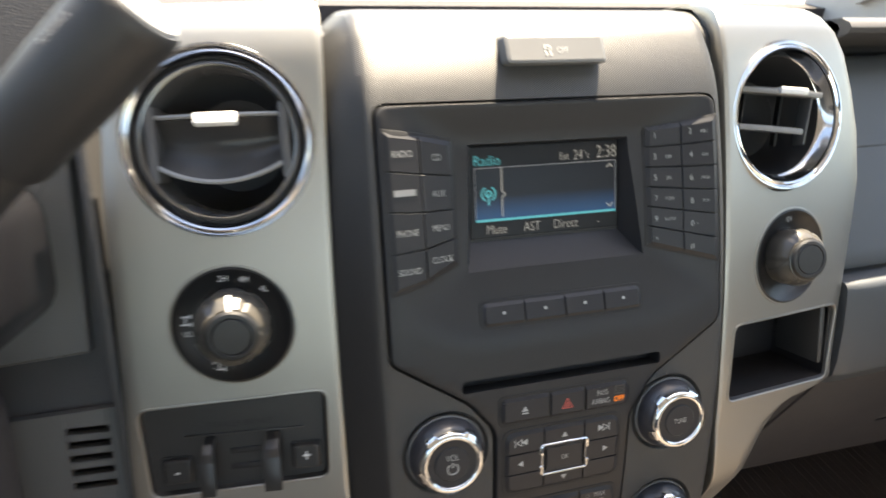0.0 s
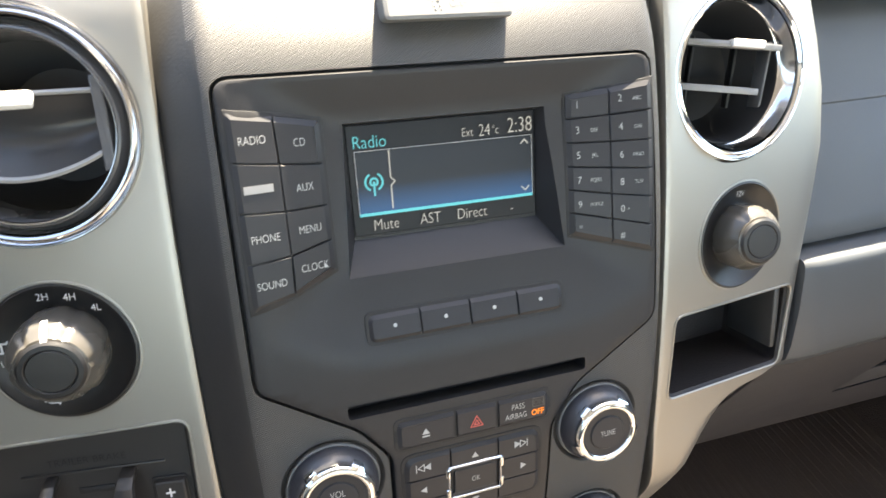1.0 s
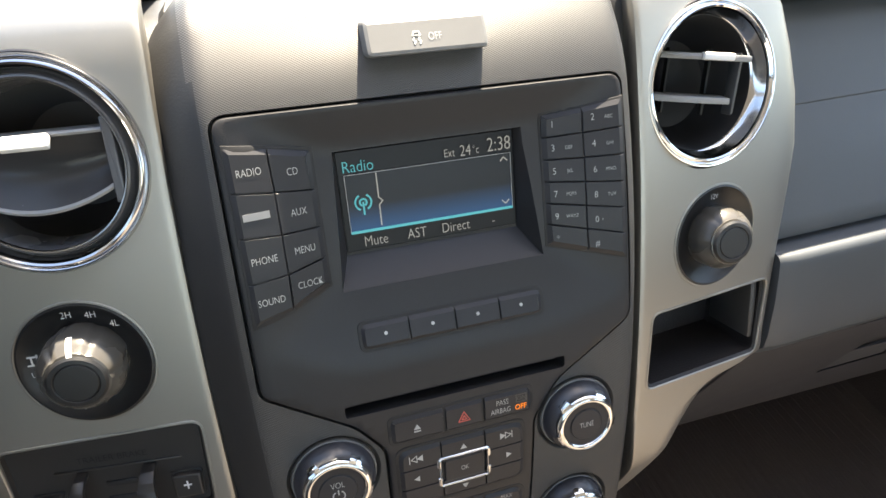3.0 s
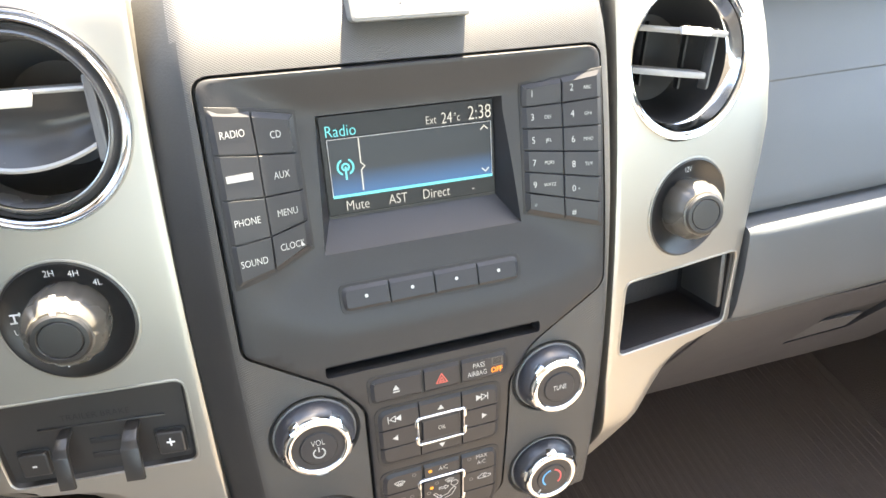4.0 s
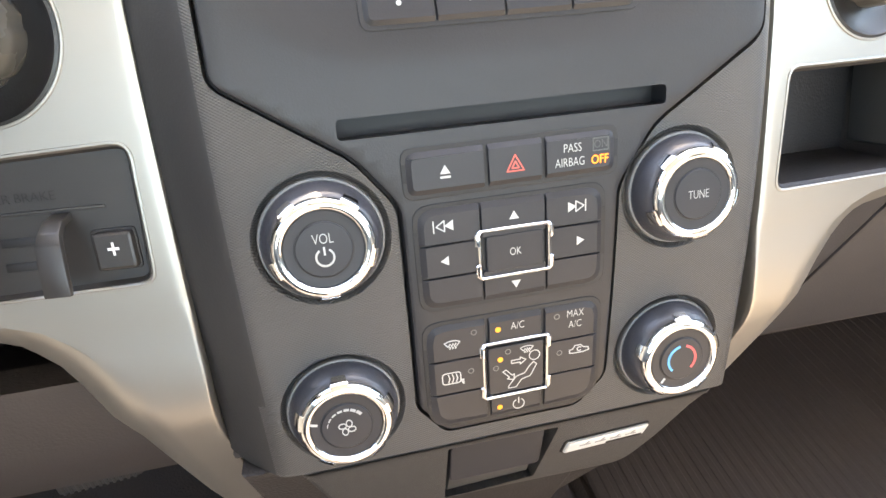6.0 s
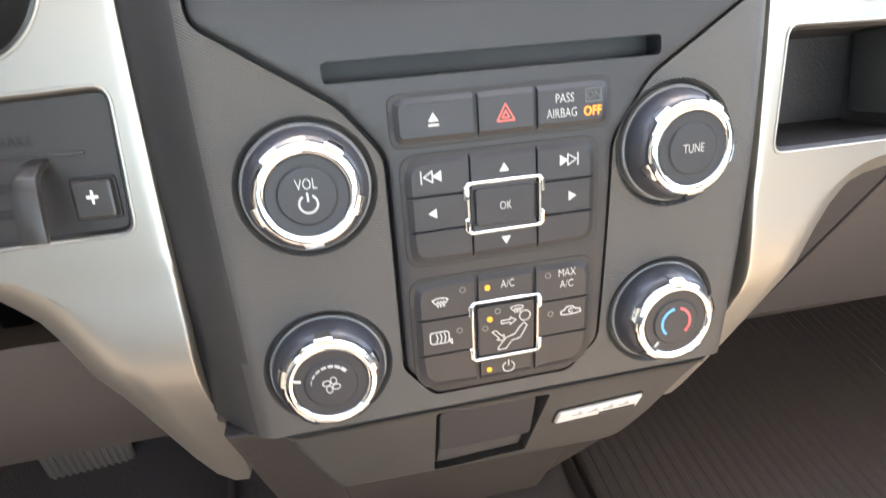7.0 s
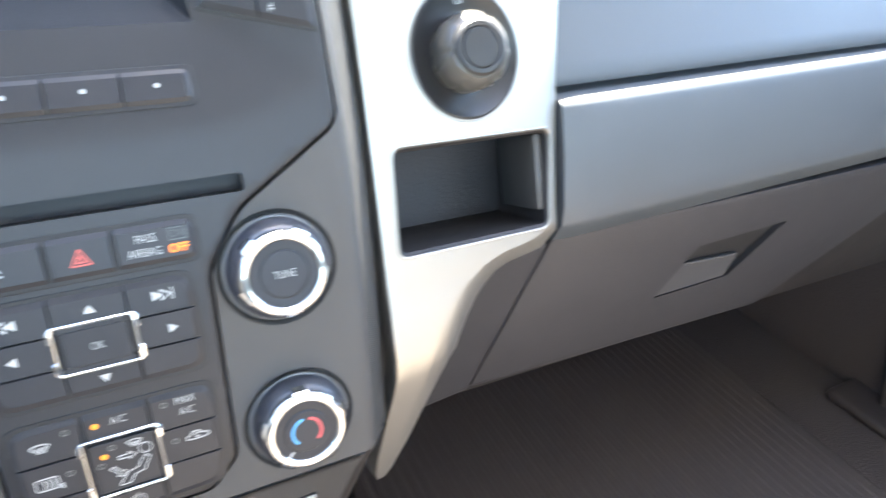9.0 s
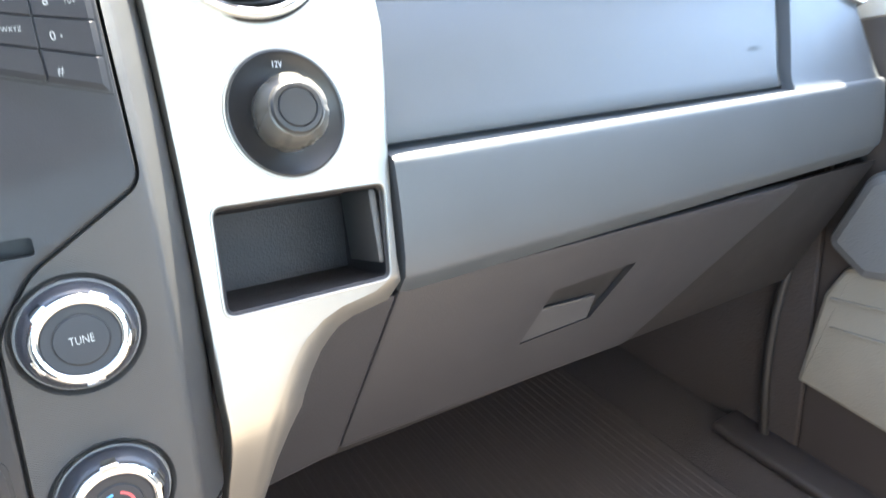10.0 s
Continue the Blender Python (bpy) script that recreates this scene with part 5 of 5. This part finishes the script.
for x, w in ((-2.055, 0.040), (-1.705, 0.048)):
    # a stem out of the plate bends down into a flat paddle
    line = [(0.05, 0.335, w * 0.75, 0.030), (-0.03, 0.318, w * 0.78, 0.032), (-0.080, 0.282, w * 0.85, 0.034), (-0.105, 0.240, w, 0.034), (-0.116, 0.150, w * 1.02, 0.030), (-0.125, 0.045, w * 1.05, 0.024)]
    bm = bmesh.new()
    loops = []
    for k, (y, zz, half, thick) in enumerate(line):
        a, b = line[max(0, k - 1)], line[min(len(line) - 1, k + 1)]
        d = Vector((b[0] - a[0], b[1] - a[1])).normalized()
        ny, nz = -d.y * thick, d.x * thick
        loops.append([(-half, y, zz), (half, y, zz), (half, y + ny, zz + nz), (-half, y + ny, zz + nz)])
    rings(bm, loops)
    bmesh.ops.bevel(bm, geom=bm.edges[:], offset=0.006, segments=2, profile=0.5, affect="EDGES")
    bmesh.ops.transform(bm, matrix=bplace(x, 0, 0.0), verts=bm.verts)
    part("lever", bm, M_PLATE, tbc, "bent dark squeeze lever")
for x, z in ((-1.868, 0.118), (-1.862, 0.216)):
    bm = box(-0.085, -0.004, z, 0.085, 0.02, z + 0.036, 0.004)
    bmesh.ops.transform(bm, matrix=bplace(x, 0, 0.038), verts=bm.verts)
    part("slide_slot", bm, M_BLACK, tbc)
bm = box(-0.335, -0.006, 0.338, 0.335, 0.03, 0.352, 0.005)
bmesh.ops.transform(bm, matrix=bplace(-1.858, 0, 0.036), verts=bm.verts)
part("ridge", bm, M_PLATE, tbc, "raised ridge across the plate")

# ---- passenger side of the dashboard ----
pdash = thing("passenger_dashboard", (5.4, 0.8, 0.8), "dark blue grey grained passenger dashboard with a raised airbag cover", "dashboard")


def bow(x):
    """How far the passenger side bends away towards the door."""
    return 0.012 * max(0.0, x - 2.5) + 0.9 * max(0.0, x - 9.05) ** 2


def extruded(profile, x0, x1, steps, thick=0.3, rake=(0.0, 0.0), rise=0.0, curl=0.0):
    """A moulding along x with the profile of (y, z); its back lies thick behind it; rake slants its two ends, rise lifts it towards the door, curl turns its inner end back."""
    bm = bmesh.new()
    loops = []
    for i in range(steps + 1):
        u = i / steps
        row = []
        for back in (0, 1):
            for y, z in (profile[::-1] if back else profile):
                lift = max(0.0, z - 0.9)
                x = x0 + rake[0] * lift + (x1 + rake[1] * lift - x0 - rake[0] * lift) * u
                row.append((x, y + bow(x) + curl * max(0.0, 2.75 - x) ** 2 + thick * back, z + rise * (x - 2.7)))
        loops.append(row)
    rings(bm, loops)
    return bm


COVER_END = 7.13
part("airbag_cover", extruded([(1.00, 2.44), (0.89, 2.38), (0.815, 2.25), (0.730, 1.985), (0.665, 1.735), (0.657, 1.720), (0.661, 1.707), (0.653, 1.695), (0.558, 1.285), (0.478, 0.935), (0.458, 0.835), (0.472, 0.795)], 2.56, COVER_END, 24, rake=(0, 0.5), rise=0.017), M_DASH, pdash, "smooth airbag cover with a fine seam")
part("lower_band", extruded([(0.56, 0.790), (0.53, 0.765), (0.46, 0.748), (0.40, 0.733), (0.36, 0.720), (0.340, 0.708), (0.327, 0.690), (0.321, 0.665), (0.320, 0.61), (0.332, 0.37), (0.368, 0.08), (0.400, -0.03), (0.413, -0.055), (0.437, -0.07), (0.53, -0.16), (0.61, -0.18)], 2.56, 9.6, 88, rise=0.018, curl=0.8), M_DASH, pdash, "grained band below the airbag cover")
part("end_block", extruded([(0.94, 2.45), (0.82, 2.36), (0.62, 1.88), (0.49, 1.29), (0.425, 0.98), (0.40, 0.90), (0.382, 0.85), (0.357, 0.79), (0.332, 0.72), (0.318, 0.66), (0.33, 0.62), (0.5, 0.60)], COVER_END + 0.15, 9.6, 16, rake=(0.5, 0.0)), M_DASH, pdash, "raised end of the dashboard")
part("cover_channel", extruded([(1.08, 2.42), (0.93, 2.25), (0.83, 1.99), (0.75, 1.70), (0.64, 1.29), (0.565, 0.94), (0.52, 0.80)], COVER_END - 0.15, COVER_END + 0.5, 6, rake=(0.5, 0.5), rise=0.017), M_DASH, pdash, "shallow channel beside the airbag cover")
part("dash_top", extruded([(8.2, 3.4), (4.2, 3.0), (1.25, 2.72), (1.0, 2.66), (0.95, 2.60), (0.98, 2.54), (1.12, 2.48)], -8.8, 9.85, 40, 0.2), M_DASHTOP, pdash, "dark padded dash top")
part("dash_top_lip", extruded([(1.4, 2.73), (0.62, 2.68), (0.548, 2.64), (0.528, 2.60), (0.55, 2.565), (0.65, 2.54), (1.1, 2.51)], 2.62, 9.2, 24, 0.1), M_DASHTOP, pdash, "padded front lip of the dash top")
lettering("AIRBAG", 0.045, None, 0, M_LEVER, pdash, place=Matrix.Translation((6.88, 0.580, 1.27)) @ Euler((radians(-13), 0, 0)).to_matrix().to_4x4(), squeeze=1.1)
sv = thing("side_air_vent", (9.16, 0.8, 2.17), "round chrome ringed side air vent", "air vent", "dashboard air vents")
part("outer_ring", moved(spun([(0.50, 0.06), (0.51, -0.03), (0.49, -0.06), (0.46, -0.055), (0.44, 0.0)], 72, cap=False), (9.16, 0.82, 2.17), -20), M_CHROME, sv)
part("bowl", moved(spun([(0.46, -0.02), (0.42, 0.10), (0.2, 0.16), (0.01, 0.17)], 48, cap=False), (9.16, 0.82, 2.17), -20), M_BLACK, sv)

# ---- glove box ----
def glove_y(z):
    return 0.50 + (-0.10 - z) * 0.75


gb = thing("glove_box", (4.8, 1.2, -0.9), "closed dark grained glove box with a recessed pull latch", "glove box")
door = part("glove_box_door", slab(rounded([(2.552, -0.138), (7.63, -0.138, 0.12), (5.762, -1.621, 0.22), (2.331, -1.493)], 0.05, 6), 0.0, 0.2, 0.03, glove_y), M_GLOVE, gb, "grained plastic lid")
HANDLE = [(3.953, -1.06), (4.848, -1.041), (5.182, -0.505), (4.13, -0.539)]
recess = bmesh.new()
hp = rounded(HANDLE, 0.03, 2)
if area2(hp) < 0:
    hp = hp[::-1]
rings(recess, [[(x, glove_y(z) + 0.15, z) for x, z in inset(hp, 0.03)], [(x, glove_y(z) - 0.3, z) for x, z in hp]])
cut(door, [recess])
part("latch", slab(rounded([(3.973, -1.051), (4.838, -1.031), (4.799, -0.766), (4.061, -0.716)], 0.02, 2), 0.02, 0.2, 0.02, glove_y), M_LATCH, gb, "grey pull latch")
# black floor puts the shade of the latch recess into its colour
part("latch_well", slab(inset(hp, 0.0), 0.07, 0.2, 0.01, glove_y), M_BLACK, gb)
kick = thing("lower_dash_trim", (2.0, 1.0, -1.0), "dark grained plastic trim beside the glove box", "trim panel")
part("side_trim", slab(rounded([(1.15, -0.10), (2.56, -0.17), (2.335, -1.53), (1.15, -1.70)], 0.04), 0.02, 0.2, 0.03, glove_y), M_GLOVE, kick)
part("back_panel", slab([(2.2, -0.14), (9.4, -0.14), (9.3, -1.72), (2.2, -1.6)], 0.10, 0.2, 0.01, glove_y), M_LOWDARK, kick)
part("underside", box(1.2, 2.0, -1.66, 9.3, 6.5, -1.5, 0.03), M_CARPET, kick, "dark underside of the dashboard")

# ---- passenger door ----
pd = thing("passenger_door", (8.3, -0.5, -2.0), "grey passenger door with a map pocket and armrest", "car door")


def side_slab(poly, x0, x1, bevel):
    """A plate over a polygon of (y, z), facing the cab, between two depths in x."""
    bm = bmesh.new()
    if area2(poly) < 0:
        poly = poly[::-1]
    rings(bm, [[(x1, y, z) for y, z in poly], [(x0 + bevel, y, z) for y, z in poly], [(x0 + bevel * 0.3, y, z) for y, z in inset(poly, bevel * 0.3)], [(x0, y, z) for y, z in inset(poly, bevel)]])
    return bm


part("map_pocket", side_slab(rounded([(1.12, -1.56), (1.42, -1.95), (1.88, -3.30, 0.05), (-6, -6.8), (-6, -1.4)], 0.16, 6), 9.52, 9.7, 0.06), M_DOOR, pd, "warm grey map pocket panel")
for k in range(2):
    part("rib", side_slab(rounded([(1.32 + 0.03 * k, -1.98 - 0.42 * k), (1.34 + 0.03 * k, -2.03 - 0.42 * k), (-5, -2.95 - 0.6 * k), (-5, -2.90 - 0.6 * k)], 0.012), 9.49, 9.6, 0.012), M_DOOR, pd)
part("armrest", side_slab(rounded([(1.28, -1.17, 0.2), (0.86, -1.66), (-6, -2.2), (-6, 0.3), (0.70, -0.30, 0.3)], 0.15, 6), 9.30, 9.7, 0.14), M_DOORDARK, pd, "dark padded armrest")
part("door_panel", side_slab([(0.9, 1.6), (1.3, -0.5), (1.75, -3.1), (2.3, -6.1), (-6, -8.2), (-6, 1.2)], 9.62, 9.75, 0.03), M_SILL, pd, "dark brown lower door panel")
part("hinge_pillar", side_slab([(5.5, 2.0), (1.35, 0.75), (1.32, -0.5), (1.78, -3.2), (2.3, -6.0), (6.5, -7.4)], 9.58, 9.73, 0.03), M_CARPET, pd, "dark kick panel")


def tube(points, r, n=10):
    """A round rubber bead along a smooth line."""
    bm = bmesh.new()
    loops = []
    for k, p in enumerate(points):
        d = (Vector(points[min(k + 1, len(points) - 1)]) - Vector(points[max(0, k - 1)])).normalized()
        a = d.cross(Vector((1, 0, 0))).normalized()
        b = d.cross(a)
        loops.append([tuple(Vector(p) + a * r * math.cos(2 * math.pi * i / n) + b * r * math.sin(2 * math.pi * i / n)) for i in range(n)])
    rings(bm, loops)
    return bm


seal = thing("door_seal", (9.4, 1.6, -1.5), "dark rubber weather seal along the door opening", "door seal")
part("bead", tube([(9.45, 0.80 + 1.66 * math.sin(1.35 * t), -0.1 - 1.7 * t - 2.6 * t * t) for t in np.linspace(0, 1, 15)], 0.07), M_FLANK, seal)


# ---- floor coverings ----
mat = tagged(new("floor_mat"), "ribbed dark brown rubber floor mat", "floor mat")
mat.matrix_world = pose(0.47, 0.22, 0.0)
me = bpy.data.meshes.new("mat_sheet")
bm = box(-0.29, -0.32, 0.0, 0.33, 0.34, 0.012, 0.006)
bm.to_mesh(me)
bm.free()
me.materials.append(M_MAT)
sheet = new("mat_sheet", me)
sheet.parent = mat
rib_me = bpy.data.meshes.new("rib")
bm = box(-0.0048, -0.30, -0.002, 0.0048, 0.32, 0.0016, 0.0014, seg=1)
bm.to_mesh(rib_me)
bm.free()
rib_me.materials.append(M_MAT)
for k in range(42):
    rb = new("rib", rib_me)
    rb.parent = mat
    rb.location = (-0.27 + k * 0.0142, 0, 0.0115)
bm = box(-0.20, -1.2, 0.0, 0.16, 0.86, 0.05, 0.045, seg=4)
world_mesh("floor_tunnel", bm, M_CARPET, "dark carpeted hump along the middle of the floor", "floor", smooth=True)
bm = box(0.895, -1.3, 0.0, 0.965, 0.14, 0.018, 0.008, seg=3)
world_mesh("door_sill", bm, M_SILL, "dark brown plastic door sill", "sill", smooth=True)

# ---- driver's side ----
ddash = thing("driver_dashboard", (-3.4, 0.8, 0.8), "dark driver's dashboard with a grey panel and slotted grille", "dashboard")
part("instrument_surround", extruded([(1.6, 3.3), (0.95, 3.1), (0.85, 2.45), (0.72, 1.6), (0.70, 0.80), (0.66, 0.70), (0.62, 0.55), (0.60, 0.42), (0.75, 0.30)], -8.3, -2.47, 10), M_DASHTOP, ddash, "dark instrument surround")
part("grey_panel", slab(rounded([(-3.35, 0.80), (-2.665, 0.83), (-2.62, 2.05), (-3.2, 2.05)], 0.02), 0.62, 0.9, 0.02, flat_y), M_COVER, ddash, "plain grey cover panel")
bm = bmesh.new()
edge = lambda k, x: 0.447 - 0.085 * k - 0.055 * (x + 2.725)   # heights of the slot edges, which slope a little
L, R = -2.838, -2.612
slab([(-3.2, -0.55), (L, -0.55), (L, 0.52), (-3.2, 0.52)], 0.54, 0.6, 0.004, flat_y, bm)
slab([(R, -0.55), (-2.50, -0.55), (-2.50, 0.52), (R, 0.52)], 0.54, 0.6, 0.004, flat_y, bm)
slab([(L, edge(0, L) - 0.025), (R, edge(0, R) - 0.025), (R, 0.52), (L, 0.52)], 0.5405, 0.6, 0.006, flat_y, bm)
slab([(L, -0.55), (R, -0.55), (R, edge(5, R) + 0.02), (L, edge(5, L) + 0.02)], 0.5405, 0.6, 0.006, flat_y, bm)
for k in range(1, 5):
    slab([(L, edge(k, L) - 0.025), (R, edge(k, R) - 0.025), (R, edge(k, R) + 0.02), (L, edge(k, L) + 0.02)], 0.5405, 0.6, 0.008, flat_y, bm)
part("grille_panel", bm, M_COVER, ddash, "brown grey slotted grille panel", smooth=False)
part("knee_panel", extruded([(0.60, -0.5), (0.75, -0.9), (1.4, -1.5), (3.0, -1.6), (5.5, -1.2)], -8.3, -1.15, 6), M_SILL, ddash, "dark brown knee panel")
# black sheet that paints the shade seen through the grille slots
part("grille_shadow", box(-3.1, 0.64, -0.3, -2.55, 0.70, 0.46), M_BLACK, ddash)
part("side_wall", box(-2.54, 0.42, -0.5, -2.49, 1.6, 2.6, 0.01), M_DASHTOP, ddash)

column = thing("steering_column", (-3.3, 0, 1.5), "dark plastic steering column shroud with a chrome lock ring", "steering column")
bm = box(-4.6, -1.6, 1.05, -2.78, 0.9, 1.85, 0.22, seg=5)
part("shroud", bm, M_GLOSS, column)
part("lock_ring", moved(spun([(0.20, 0.05), (0.205, -0.03), (0.19, -0.04), (0.18, 0.0)], 60, cap=False), (-2.98, -0.2, 1.75), -10, -15), M_CHROME, column, "chrome ignition ring")
part("lower_shroud", box(-4.6, -0.8, -0.8, -3.02, 0.5, 0.85, 0.2, seg=4), M_CARPET, column)

lever = thing("gear_lever", (-2.3, -0.9, 2.1), "dark column gear lever with a grey end cap", "gear lever")
axis = Vector((0.72, -0.30, 0.62)).normalized()
tip = Vector((-1.955, -0.92, 2.455))
turn = (-axis).to_track_quat("Y", "Z").to_matrix().to_4x4()
LM = Matrix.Translation(tip) @ turn


def along(profile, n=48):
    bm = spun(profile, n)
    bmesh.ops.transform(bm, matrix=LM, verts=bm.verts)
    return bm


part("knob", along([(0.150, -0.002), (0.162, 0.012), (0.168, 0.05), (0.166, 0.35), (0.158, 0.70), (0.145, 0.74), (0.12, 0.75)]), M_LEVER, lever, "dark soft grip")
part("end_cap", along([(0.02, -0.022), (0.10, -0.020), (0.136, -0.012), (0.146, 0.004), (0.14, 0.03)]), M_CAPGREY, lever, "pale grey end cap")
part("stem", along([(0.110, 0.72), (0.125, 0.80), (0.13, 1.0), (0.14, 1.5), (0.15, 1.7)]), M_LEVER, lever, "dark stem")
side = axis.cross(Vector((0, -1, 0))).normalized()
front = axis.cross(side).normalized()
if front.y > 0:
    front = -front
up = axis.cross(front)
if up.z < 0:
    up = -up
mid_n = (front * 0.80 + up * 0.60).normalized()
mid_u = (up * 0.80 - front * 0.60).normalized()
front, up = mid_n, mid_u
label_m = Matrix((( axis.x, -front.x, up.x, 0), (axis.y, -front.y, up.y, 0), (axis.z, -front.z, up.z, 0), (0, 0, 0, 1)))
spot = tip - axis * 0.21 + front * 0.169
lettering("TOW/HAUL", 0.025, None, 0, M_GREYINK, lever, place=Matrix.Translation(spot) @ label_m, squeeze=0.8)
bm = patch([(0.0, -0.014), (0.0, 0.014), (0.022, 0.0)], 0.002, flat_y)
bmesh.ops.transform(bm, matrix=Matrix.Translation(tip - axis * 0.075 + front * 0.169) @ label_m, verts=bm.verts)
part("mark", bm, M_PALEINK, lever, "small white pointer")

pedal = thing("brake_pedal", (-3.6, 4.8, -3.4), "worn grooved rubber brake pedal", "pedal")
PM = Matrix.Translation((-3.62, 4.75, -3.40)) @ Euler((radians(25), 0, radians(5))).to_matrix().to_4x4()
bm = box(-0.46, -0.06, -0.42, 0.46, 0.06, 0.42, 0.05, seg=3)
bmesh.ops.transform(bm, matrix=PM, verts=bm.verts)
part("pad", bm, M_PEDAL, pedal)
for k in range(11):
    bm = box(-0.40 + k * 0.075, -0.085, -0.40, -0.365 + k * 0.075, -0.05, 0.40, 0.008, seg=1)
    bmesh.ops.transform(bm, matrix=PM, verts=bm.verts)
    part("tread_rib", bm, M_PEDAL, pedal)
bm = box(-0.12, 0.0, 0.3, 0.12, 0.12, 3.0, 0.03)
bmesh.ops.transform(bm, matrix=PM, verts=bm.verts)
part("arm", bm, M_BLACK, pedal)
